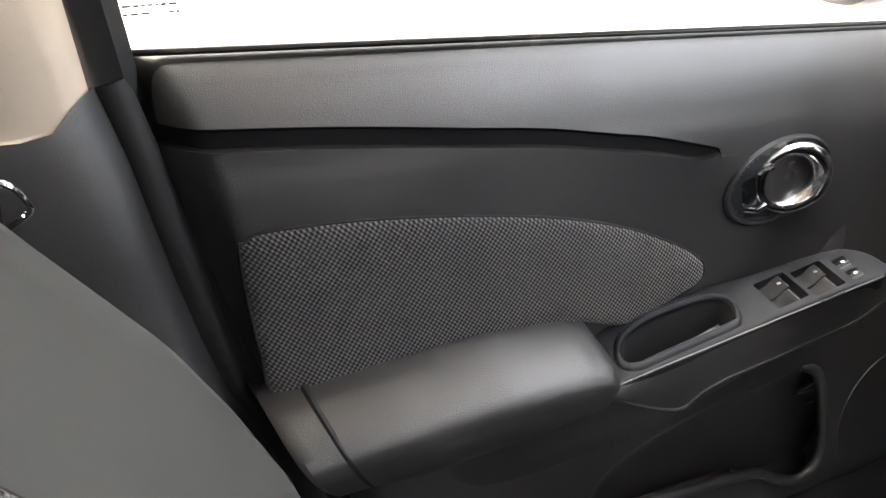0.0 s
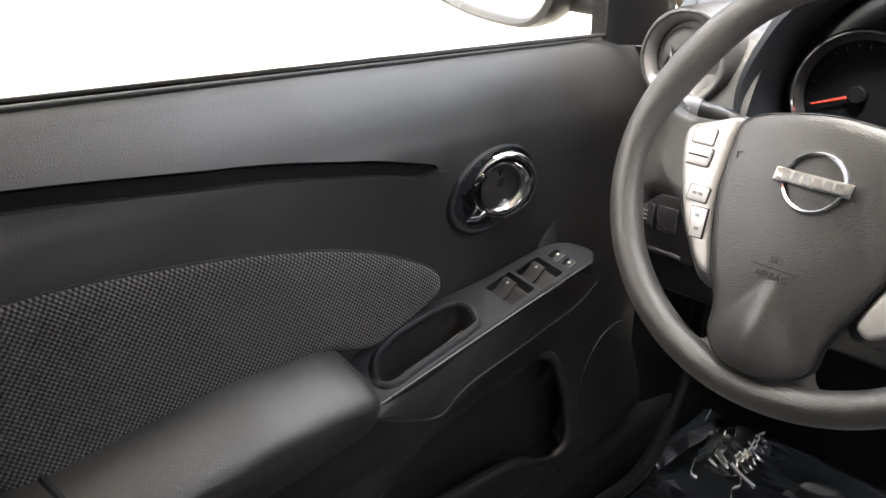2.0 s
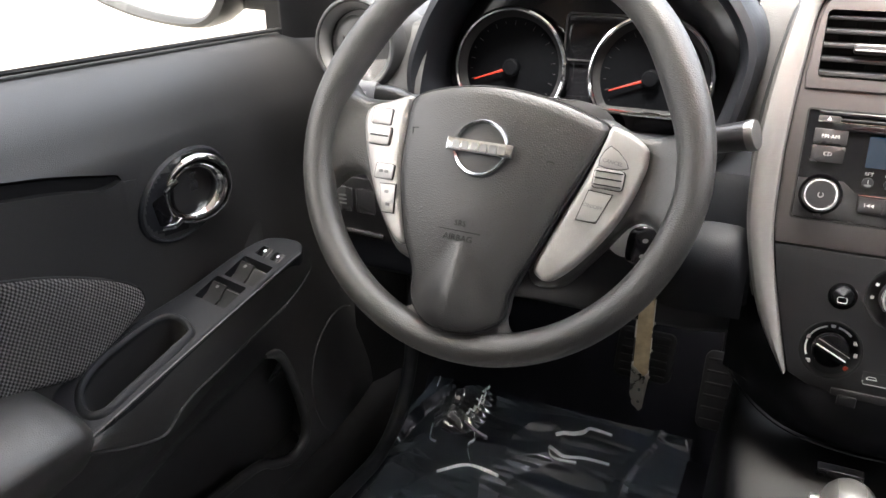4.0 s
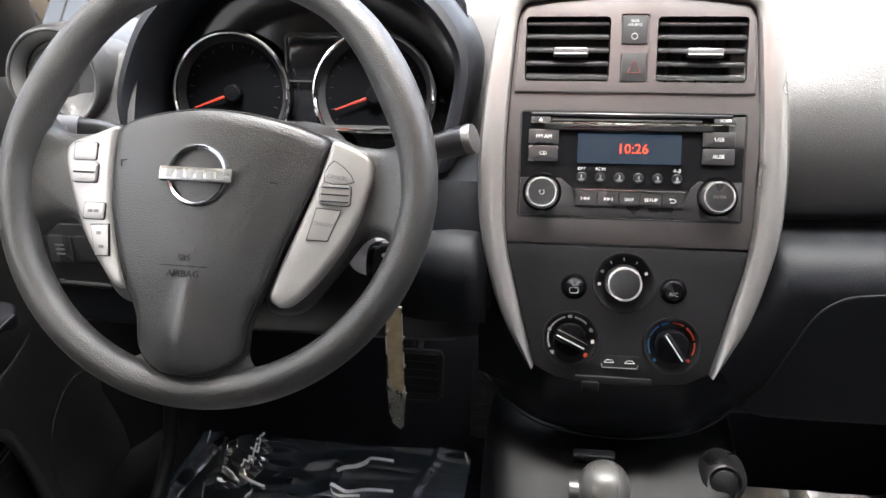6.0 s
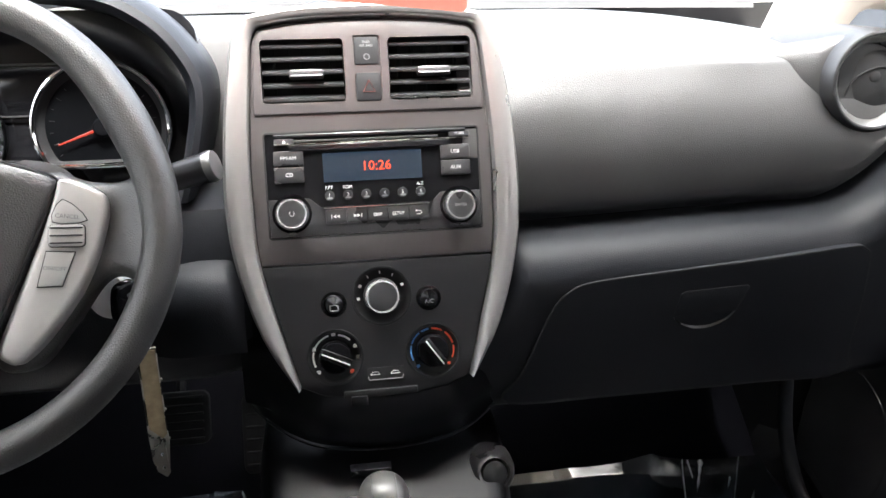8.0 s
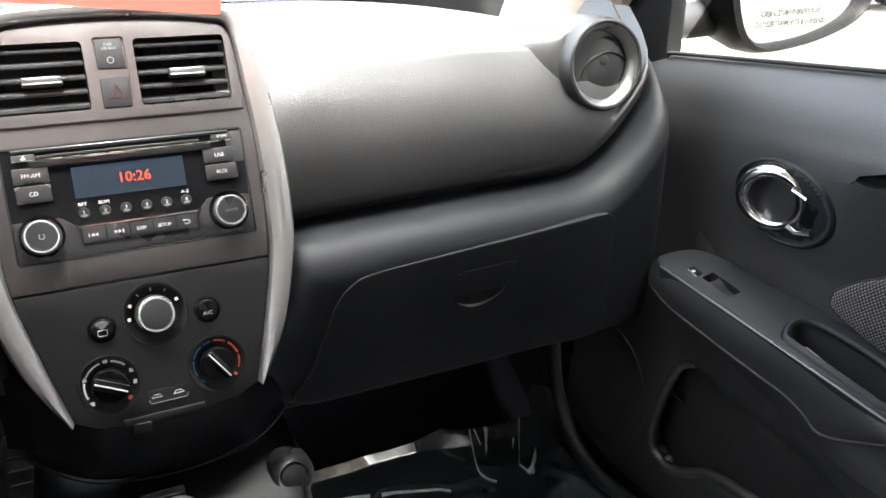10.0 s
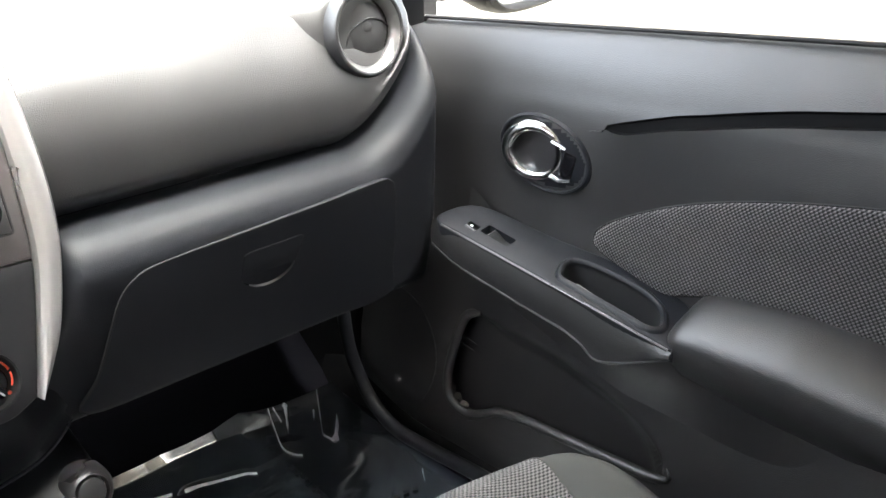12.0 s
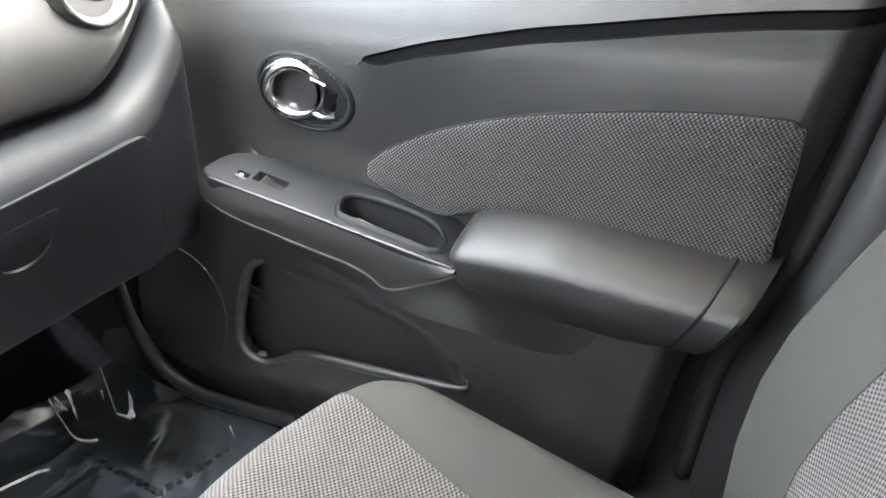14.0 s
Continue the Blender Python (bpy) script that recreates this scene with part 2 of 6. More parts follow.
# plastic darkened and blued so its base colour carries the cabin's shade
SHADEPLASTIC = material("black plastic darkened for shade", (0.0104, 0.0115, 0.0144), 0.48, bump=0.4, scale=480, spec=0.25)
# darker copy of the stack plastic, shade of the lower stack put in
CLIMATE = material("satin stack plastic darkened for shade", (0.0105, 0.0105, 0.0118), 0.42, bump=0.10, scale=900, spec=0.4)
LEATHER = material("grained steering wheel skin", (0.060, 0.0585, 0.057), 0.36, bump=0.72, scale=480, spec=0.85)
COVER = material("black grained airbag skin", (0.029, 0.028, 0.028), 0.36, bump=0.65, scale=480, spec=1.0)
SILVER = material("silver satin paint", (0.37, 0.36, 0.35), 0.30, 0.75, vary=0.05, bump=0.05, scale=2500, kind="noise")
CHROME = material("bright chrome", (0.82, 0.83, 0.84), 0.07, 1.0, vary=0.03)
WHEELSILVER = material("bright satin silver paint", (0.50, 0.49, 0.475), 0.33, 0.40, vary=0.05, bump=0.05, scale=2500, kind="noise")
SATIN = material("dull satin metal paint", (0.30, 0.30, 0.295), 0.30, 0.75, vary=0.05)
LOCKGREY = material("pale grey lock plastic", (0.34, 0.34, 0.35), 0.42, vary=0.06)
RING = material("bright satin ring", (0.72, 0.72, 0.71), 0.22, 0.7, vary=0.04)
STEEL = material("worn steel", (0.55, 0.53, 0.47), 0.28, 1.0, vary=0.2, vary_scale=60)
CLOTH = knit("dark knitted door cloth", (0.120, 0.111, 0.114), (0.006, 0.006, 0.007), 0.0047, 0.0050, edge=(-0.35, 0.65), bump=0.8)
SEATKNIT = knit("grey knitted seat cloth", (0.20, 0.187, 0.184), (0.030, 0.028, 0.028), 0.0060, 0.0047, "xy", edge=(-0.5, 0.3))
SEATBACK = knit("grey knitted backrest cloth", (0.20, 0.187, 0.184), (0.030, 0.028, 0.028), 0.0060, 0.0047, "xz", edge=(-0.5, 0.3))
SEATGREY = material("grey seat bolster cloth", (0.060, 0.061, 0.056), 0.85, bump=0.3, scale=1400, kind="noise")
CREAM = material("cream pillar trim", (0.55, 0.47, 0.38), 0.7, bump=0.15, scale=900, kind="noise")
HEADLINER = material("cream headliner cloth", (0.53, 0.515, 0.49), 0.9, bump=0.2, scale=1200, kind="noise")
UNSEENWALL = material("dark unseen cabin wall", (0.020, 0.020, 0.021), 0.9, bump=0.3, scale=900, kind="noise")
CARPET = material("black carpet", (0.006, 0.006, 0.008), 0.95, bump=0.8, scale=700, kind="noise", spec=0.05)
WHITEINK = material("white print", (0.75, 0.75, 0.74), 0.6, vary=0.02)
GREYINK = material("grey print", (0.22, 0.22, 0.22), 0.6, vary=0.02)
DIMINK = material("dim print", (0.016, 0.016, 0.016), 0.6, vary=0.02)
DIALFACE = material("matt black dial face", (0.0018, 0.0020, 0.0026), 0.6, vary=0.05, spec=0.04)
REDINK = material("red print", (0.75, 0.09, 0.04), 0.5, vary=0.02)
DIMRED = material("dim red print", (0.20, 0.045, 0.035), 0.5, vary=0.02)
BLUEINK = material("blue print", (0.06, 0.2, 0.5), 0.5, vary=0.02)
SCREEN = glowing("dark blue display", (0.005, 0.045, 0.10), 0.03)
CLOCKGLOW = glowing("orange display digits", (1.0, 0.07, 0.015), 0.16)
# passenger pane darkened to cut outside brightness and light on that side
DIMMERGLASS = glass("side glass, outside strongly dimmed", (0.16, 0.157, 0.15))
PANE = glass("window glass")
# pane darkened only to hold down the overexposed outside
DIMGLASS = glass("side glass, outside dimmed", (0.39, 0.385, 0.37))
CONCRETE = material("pale concrete", (0.40, 0.385, 0.35), 0.85, bump=0.4, scale=60, kind="noise", vary=0.15, vary_scale=1.3)
BODYPAINT = material("grey car paint", (0.014, 0.015, 0.017), 0.5, 0.0, coat=0.1, spec=0.3)


# ---- the cabin's shell and the ground outside ----
FLOOR = 0.17
bm = skin([[(x, y, -0.16) for x in (-400, -60, -8, 8, 60, 400)] for y in (-400, -60, -8, 8, 60, 400)])
tagged(part("ground", bm, CONCRETE), "pale sunlit concrete ground of the lot", "ground", kind="structure")

shell = root("cabin_shell", (0, -0.5, FLOOR), "plain shell of the car's cabin with cream headliner", "car body", kind="structure")
bm = skin([[(x, y, FLOOR - 0.002 + lerp([(0.28, 0), (0.62, 0.34), (0.66, 0.5)], y)) for x in np.linspace(-0.66, 0.66, 12)] for y in (-2.0, -1.2, -0.6, -0.2, 0.1, 0.28, 0.36, 0.45, 0.55, 0.62, 0.66)])
part("floor_carpet", bm, CARPET, shell, "black carpet with sloping toe board")
bm = box((1.26, 1.93, 0.03), pose(0, -1.135, 1.30), 0.01)
part("headliner", bm, HEADLINER, shell, "cream headliner cloth")
# unseen rear and side walls, added to keep light from behind off the dash
bm = box((1.36, 0.03, 1.02), pose(0, -2.0, 0.66), 0.005)
part("unseen_rear_wall", bm, UNSEENWALL, shell)
for sx in (-1, 1):
    bm = box((0.05, 1.05, 1.14), pose(sx * 0.72, -1.50, 0.72), 0.01)
    part("unseen_side_wall", bm, UNSEENWALL, shell)
    # padded roof rail above the side window, unseen, added to block overhead light
    part("unseen_roof_rail", skin([[(sx * x, y, z) for x, z in ((0.60, 1.295), (0.63, 1.285), (0.655, 1.265), (0.668, 1.235), (0.690, 1.225), (0.745, 1.235), (0.74, 1.30), (0.60, 1.32))] for y in np.linspace(-2.05, -0.18, 12)], closed_u=True), CREAM, shell, "unseen cream roof rail added to block overhead light")
    # sill and kick panel beside the footwell
    bm = skin([[(sx * x, y, z) for x, z in ((0.70, 0.30), (0.672, 0.275), (0.645, 0.255), (0.635, 0.225), (0.632, FLOOR - 0.01))] for y in np.linspace(-0.75, 0.3, 14)])
    part("door_sill", bm, DARK, shell, "black sill cover")
    bm = skin([[(sx * lerp([(0.1, 0.668), (0.2, 0.645), (0.6, 0.60)], y), y, z) for z in np.linspace(FLOOR, 0.78, 10)] for y in np.linspace(0.12, 0.66, 10)])
    part("kick_panel", bm, DARK, shell)
    part("sill_moulding", tube([(sx * x, y, z) for x, y, z in curve([(0.604, 0.200, 0.44), (0.603, 0.188, 0.362), (0.601, 0.173, 0.302), (0.600, 0.147, 0.258), (0.600, 0.111, 0.222), (0.600, 0.057, 0.203), (0.602, -0.022, 0.205), (0.606, -0.14, 0.212), (0.61, -0.45, 0.215)], 6)], 0.011, 12), SHADEPLASTIC, shell, "rounded black sill moulding")
    # closing strip added between the dash end and the body side against light leaks
    part("leak_strip", skin([[(sx * x, y, 0.795 + 0.05 * (y - 0.14)) for x in (0.585, 0.62, 0.66, 0.73)] for y in np.linspace(0.14, 0.66, 8)]), DARK, shell)
    # front pillar, cream, from the dash end up to the roof
    rows = []
    for k in np.linspace(0, 1, 12):
        c = Vector((sx * (0.665 - 0.13 * k), 0.27 - 0.50 * k, 0.80 + 0.50 * k))
        rows.append([c + Vector((sx * dx, dy, dz)) for dx, dy, dz in ((0.03, -0.045, 0), (0.005, -0.05, 0), (-0.02, -0.02, 0.0), (-0.03, 0.03, 0.01), (-0.02, 0.08, 0.03), (0.02, 0.09, 0.03))])
    part("front_pillar", skin(rows), CREAM, shell, "cream windscreen pillar trim")
    # middle pillar: dark below the belt line, cream above
    rows = []
    for z in np.linspace(FLOOR, 0.850, 14):
        f = lerp([(0.17, -0.635), (0.42, -0.660), (0.49, -0.678), (0.60, -0.722), (0.69, -0.741), (0.80, -0.760), (0.83, -0.772)], z)
        rows.append([(sx * x - 0.014, y, z + dz) for y, x, dz in ((f - 0.003, 0.71, 0), (f - 0.008, 0.685, 0), (f - 0.020, 0.668, -0.006 * (z > 0.82)), (f - 0.036, 0.661, -0.020 * (z > 0.82)), (f - 0.055, 0.657, -0.022 * (z > 0.82)), (f - 0.12, 0.652, -0.018 * (z > 0.82)), (-1.08, 0.655, -0.02 * (z > 0.82)))])
    part("door_seal", tube([(sx * 0.700 - 0.014, r[0][1] + 0.006, r[0][2]) for r in rows], 0.013, 10), RUBBER, shell, "black rubber door seal")
    part("pillar_lower", skin(rows), PANEL, shell, "black lower cover of the middle pillar")
    rows = [[(sx * (x + dx - 0.1 * k), y - dx - 0.04 * k, 0.822 + 0.51 * k) for y, x in ((-0.780, 0.71), (-0.786, 0.695), (-0.800, 0.682), (-0.83, 0.673), (-0.95, 0.664), (-1.03, 0.70))] for k, dx in ((0.0, 0.014), (0.006, 0.004), (0.018, 0.0), (0.2, 0), (0.4, 0), (0.7, 0), (1, 0))]
    part("pillar_upper", skin(rows), CREAM, shell, "cream upper cover of the middle pillar")

    # outer door skin and jamb behind the trim
    rows = [[(sx * x - 0.014, y, z - 0.045 * y * (z > 0.5)) for y in np.linspace(-0.83, 0.40, 12)] for x, z in ((0.69, 0.12), (0.725, 0.20), (0.73, 0.5), (0.725, 0.79), (0.716, 0.812))]
    part("door_skin", skin(rows), DARK, shell, "inside of the outer door skin")
bm = skin([[(x, y, z) for x in (-0.76, -0.3, 0.3, 0.76)] for y, z in ((0.655, 0.10), (0.66, 0.5), (0.655, 0.80), (0.61, 0.866))])
part("bulkhead", bm, DARK, shell)

# windscreen
bm = skin([[(x * (1 - 0.14 * k), 0.62 - 0.78 * k - 0.10 * (x / 0.64) ** 2, 0.885 + 0.42 * k) for x in np.linspace(-0.64, 0.64, 16)] for k in np.linspace(0, 1, 8)])
ws = tagged(part("window_1", bm, PANE), "clear raked windscreen above the dashboard", "windscreen", kind="structure")
ws.visible_shadow = False
rows = [[(x, 0.606 - d - 0.10 * (x / 0.64) ** 2, z) for x in np.linspace(-0.63, 0.63, 24)] for d, z in ((0.0, 0.868), (0.0, 0.888), (0.010, 0.889), (0.055, 0.880), (0.060, 0.868))]
tagged(part("trim", skin(rows), RUBBER), "black strip along the windscreen foot", "trim", kind="structure")
# glass colour dims the bright outside, the passenger pane most
for k, sx in ((2, -1), (3, 1)):
    bm = skin([[(sx * (0.715 - 0.01 * q - 0.02 * q * q), y, 0.815 + 0.425 * q) for y in np.linspace(-0.78, 0.10 - 0.34 * q, 10)] for q in np.linspace(0, 1, 8)])
    w = tagged(part("window_%d" % k, bm, DIMGLASS if sx < 0 else DIMMERGLASS), "raised side window of the front door, outside dimmed in the glass", "car window", kind="structure")
    w.visible_shadow = False


# ---- the front doors ----
F_TABLE = [(0.17, 0.660), (0.22, 0.645), (0.28, 0.634), (0.36, 0.642), (0.45, 0.652), (0.55, 0.664), (0.62, 0.671), (0.70, 0.669), (0.735, 0.671), (0.755, 0.6755), (0.772, 0.6800), (0.787, 0.6852), (0.800, 0.6910), (0.810, 0.6962), (0.817, 0.7020), (0.8205, 0.7085)]
F_TABLE = [tuple(p) for p in curve(F_TABLE, 5)]
REAR = [(0.17, -0.585), (0.40, -0.622), (0.463, -0.637), (0.569, -0.689), (0.653, -0.712), (0.768, -0.738), (0.85, -0.765)]
GROOVE = [(-0.78, 0.7735), (-0.733, 0.770), (-0.615, 0.7620), (-0.50, 0.7505), (-0.435, 0.7440), (-0.362, 0.7325), (-0.320, 0.7255), (-0.255, 0.7095), (-0.21, 0.697), (0.2, 0.66)]
GROOVE = [tuple(p) for p in curve(GROOVE, 8)]
HANDLE = (-0.170, 0.680)


def fsurf(y, z):
    """How far out from the car's middle the door panel's face lies."""
    k = lerp(F_TABLE, z)
    return k + 0.012 * max(0.0, min(1.0, (y - 0.0) / 0.16)) ** 2


def on_door(s, y, z, lift=0.0):
    return Vector((s * (fsurf(y, z) - lift), y, z))


def in_oval(y, z, rx, ry, turn=0.24):
    dy, dz = y - HANDLE[0], z - HANDLE[1]
    a, b = dy * math.cos(turn) + dz * math.sin(turn), -dy * math.sin(turn) + dz * math.cos(turn)
    return (a / rx) ** 2 + (b / ry) ** 2


POCKET = [(-0.046, 0.345), (-0.052, 0.300), (-0.084, 0.286), (-0.120, 0.300), (-0.158, 0.319), (-0.278, 0.326), (-0.385, 0.334), (-0.375, 0.375), (-0.335, 0.402), (-0.265, 0.425), (-0.191, 0.440), (-0.100, 0.446), (-0.062, 0.420)]
CLOTH_EDGE = [(-0.6975, 0.688), (-0.6925, 0.6985), (-0.676, 0.7045), (-0.60, 0.7025), (-0.50, 0.6910), (-0.417, 0.6755), (-0.343, 0.6530), (-0.285, 0.6260), (-0.258, 0.6085), (-0.2495, 0.596), (-0.2555, 0.582), (-0.300, 0.5650), (-0.345, 0.5530), (-0.407, 0.568), (-0.50, 0.5715), (-0.606, 0.5650), (-0.6795, 0.5565), (-0.6915, 0.605)]


def inside(poly, y, z):
    hit = False
    for (a, b), (c, d) in zip(poly, poly[1:] + poly[:1]):
        if (b > z) != (d > z) and y < (c - a) * (z - b) / (d - b) + a:
            hit = not hit
    return hit


def patch(outline, s, lift, mat, name, parent, label="", centre=None):
    """A thin upholstered patch that follows the door's face, its edge tucked in."""
    cy, cz = centre or (sum(p[0] for p in outline) / len(outline), sum(p[1] for p in outline) / len(outline))
    rows = []
    for k, up in ((1.0, -0.003), (1.0, lift * 0.3), (0.99, lift * 0.9), (0.965, lift * 1.5), (0.92, lift * 2.0), (0.84, lift * 2.4), (0.7, lift * 2.7), (0.5, lift * 2.9), (0.3, lift * 3.0), (0.15, lift * 3.0), (0.02, lift * 3.0)):
        rows.append([on_door(s, cy + (y - cy) * k, cz + (z - cz) * k, up) for y, z in outline])
    return part(name, skin(rows, closed_u=True, cap=True), mat, parent, label)


def plate(s, y, e, h=0.0):
    """A point on the sloping top of the armrest's switch plate: y along the car, e out from the middle, h above the plate."""
    return Vector((s * e, y, 0.598 + 0.21 * (y + 0.09) + 0.2 * (e - 0.60) + h))


def on_plate(bm, s):
    for v in bm.verts:
        v.co = plate(s, v.co.x, v.co.y, v.co.z)
    return bm


def front_door(s):
    who = "driver" if s < 0 else "passenger"
    door = root("front_door", (s * 0.69, -0.3, FLOOR + 0.02), "closed black %s door with knitted cloth panel and chrome handle" % who, "car door", "front doors")
    pocket = [tuple(p) for p in curve(POCKET, 4, True)]
    lip = [Vector(tuple(p)) for p in curve([(-0.095, 0.444), (-0.066, 0.427)] + POCKET[:7] + [(-0.389, 0.352)], 5)]
    brow = [Vector(tuple(p)) for p in curve([(-0.389, 0.345)] + POCKET[7:12], 5)]

    def away(q, line):
        least, near = 1.0, q
        for a, b in zip(line, line[1:]):
            t = max(0.0, min(1.0, (q - a).dot(b - a) / max(1e-9, (b - a).length_squared)))
            p = a + (b - a) * t
            if (q - p).length < least:
                least, near = (q - p).length, p
        return least, near
    # main moulded panel
    cols = np.linspace(0, 1, 320)
    sheets, top = {"a": [], "g": [], "b": []}, 0.82
    levels = [("a", k) for k in np.linspace(0, 1, 26)] + [("g", k) for k in (0, 0.2, 0.4, 0.6, 0.8, 0.96, 1)] + [("b", k) for k in np.linspace(0, 1, 130)]
    for which, k in levels:
        row = []
        for c in cols:
            y = -0.76 + c * 0.92
            for _ in range(3):
                zb = lerp(GROOVE, y) + (0.004 + 0.010 * max(0.0, min(1.0, (-0.25 - y) / 0.4)) if s > 0 else 0)
                fade = max(0.0, min(1.0, (-0.224 - y) / 0.05))
                fade = fade * fade * (3 - 2 * fade)
                zt = zb + 0.0150
                end = max(0.0, min(1.0, (y + 0.288) / 0.042))
                zb += 0.0142 * end * end
                crest = top + 0.012 * (0.06 - y) / 0.8
                z = crest - (crest - zt) * k ** 1.5 if which == "a" else zt - (zt - zb) * k if which == "g" else zb - (zb - 0.17) * k
                yr = lerp(REAR, z)
                y = yr + c * (0.16 - yr)
            x = fsurf(y, z - (crest - top) * max(0.0, min(1.0, (z - 0.755) / 0.06)))
            if which == "g":
                x += (0.0045 * min(1.0, k / 0.2) if k < 0.99 else -0.0045) * fade
            if which == "b":
                x -= 0.0045 * fade * max(0.0, 1 - (zb - z) / 0.045) ** 2
            if which == "b" and 0.28 < z < 0.45 and inside(pocket, y, z):
                q = Vector((y, z))
                d, near = away(q, lip)
                soft = min(1.0, away(q, brow)[0] / 0.040)
                soft = soft * soft * (3 - 2 * soft)
                x += (0.672 - x) * min(1.0, d / 0.0045) * soft
                if d > 0.001:
                    under = (near - q) / d * (0.034 * max(0.0, 1 - d / 0.055) * soft)
                    y, z = y + under.x, z + under.y
            if c < 0.04:
                x += 0.03 * (1 - c / 0.04) ** 2
            row.append((s * x, y, z))
        sheets[which].append(row)
    bm = skin(sheets["b"], bm=skin(sheets["a"]))
    bmesh.ops.remove_doubles(bm, verts=bm.verts, dist=0.00002)
    gone = []
    for f in bm.faces:
        c = f.calc_center_median()
        if in_oval(c.y, c.z, 0.058, 0.037) < 1:
            gone.append(f)
    bmesh.ops.delete(bm, geom=gone, context="FACES")
    hollow = bm.copy()
    for mesh, keep in ((bm, False), (hollow, True)):
        gone = [f for f in mesh.faces for c in (f.calc_center_median(),) if (0.28 < c.z < 0.45 and inside(pocket, c.y, c.z)) != keep]
        bmesh.ops.delete(mesh, geom=gone, context="FACES")
    part("door_panel", bm, PANEL, door, "black grained moulded door panel")
    n = sum(1 for p in sheets["g"][0] if p[1] < -0.246)
    part("groove_end", skin([r[n - 1:] for r in sheets["g"]]), PANEL, door)
    # groove floor in its own colour, darker and duller than the panel
    part("groove_floor", skin([r[:n] for r in sheets["g"]]), GROOVEBLACK, door, "dull black floor of a long groove")
    # pocket hollow with a rounded lip along its front and bottom
    part("map_pocket", hollow, PANEL, door, "deep black map pocket")
    part("pocket_lip", tube([on_door(s, p.x, p.y, -0.0005) for p in lip], 0.0068, 10, taper=lambda t: min(1.0, 0.45 + 8 * t, 0.15 + 6 * (1 - t))), PANEL, door)
    # speaker cover
    ring = oval(0.070, 0.335, 0.092, 0.098, 48)
    rows = [[on_door(s, 0.070 + (y - 0.070) * k, 0.335 + (z - 0.335) * k, up) for y, z in ring] for k, up in ((1.0, -0.002), (0.99, 0.0006), (0.95, 0.0010), (0.92, 0.0004), (0.6, 0.002), (0.3, 0.003), (0.02, 0.0035))]
    part("speaker_cover", skin(rows, closed_u=True, cap=True), PANEL, door, "round black speaker cover")
    # cloth insert
    edge = [tuple(p) for p in curve(CLOTH_EDGE, 6, True)]
    patch(edge, s, 0.0035, CLOTH, "cloth_insert", door, "dark grey knitted cloth insert", (-0.47, 0.63))
    part("insert_seam", tube([on_door(s, y, z, 0.0005) for y, z in edge], 0.0016, 6, True), RUBBER, door)
    # armrest pad with a rear end piece
    def pad(y0, y1, n):
        rows = []
        for k in np.linspace(0, 1, n) ** 1.8:
            y = y0 + (y1 - y0) * k
            t = (y + 0.40) / -0.26
            lift = lerp([(-0.70, -0.016), (-0.60, -0.004), (-0.50, 0.004), (-0.42, 0.0), (-0.39, -0.008)], y)
            q = max(0.0, min(1.0, (y + 0.404) / 0.020))
            inset = 0.020 * (1 - math.sqrt(max(0.0, 1 - q * q)))
            sec = [(0.676, 0.579), (0.655, 0.575), (0.634, 0.568), (0.616, 0.560), (0.605, 0.553), (0.5985, 0.546), (0.5955, 0.537), (0.5975, 0.524), (0.607, 0.505), (0.623, 0.486), (0.645, 0.470), (0.665, 0.462)]
            low = lerp([(-0.66, -0.012), (-0.59, -0.016), (-0.48, -0.009), (-0.39, 0.006)], y)
            row = []
            for x, z in (tuple(p) for p in curve(sec, 3)):
                way = Vector((0.672 - x, 0.520 - z))
                way = way * (min(inset, way.length) / max(way.length, 1e-6))
                row.append(Vector((s * (x + way.x), y - 0.5 * (z - 0.55) * max(0, min(1, t)), z + way.y + lift + (low - lift) * (0.574 - z) / 0.104)))
            rows.append(row)
        return rows
    part("armrest", skin(pad(-0.3842, -0.648, 40), cap=True), SOFT, door, "padded black armrest with soft ridge")
    ends = pad(-0.652, -0.680, 6)
    ends.append([Vector((s * (abs(p.x) + 0.006), p.y - 0.006, p.z)) for p in ends[-1]])
    ends.append([Vector((s * 0.70, p.y - 0.012, p.z)) for p in ends[-2]])
    part("armrest_end", skin(ends, cap=True), PANEL, door)
    part("armrest_gap", tube([p + Vector((s * 0.004, 0, 0)) for p in pad(-0.650, -0.650, 1)[0]], 0.0035, 6), RUBBER, door)
    # sloping switch plate with the pull cup's hole
    oe = 0.0 if s < 0 else -0.009
    outline = [tuple(p) for p in curve([(-0.395, 0.612 + oe), (-0.390, 0.6015 + oe), (-0.257, 0.5970 + oe), (-0.120, 0.5910 + oe), (-0.086, 0.589 + oe), (-0.072, 0.606 + oe), (-0.098, 0.642), (-0.206, 0.656), (-0.277, 0.668), (-0.352, 0.670), (-0.390, 0.652)], 5, True)]
    ce = 0.0 if s < 0 else -0.008
    cup = [tuple(p) for p in curve([(-0.3735, 0.6205 + ce), (-0.3640, 0.6375 + ce), (-0.3480, 0.6475 + ce), (-0.3200, 0.6530 + ce), (-0.2700, 0.6500 + ce), (-0.2500, 0.6420 + ce), (-0.2465, 0.6290 + ce), (-0.2530, 0.6150 + ce), (-0.2640, 0.6115 + ce), (-0.3400, 0.6125 + ce), (-0.3640, 0.6125 + ce)], 5, True)]
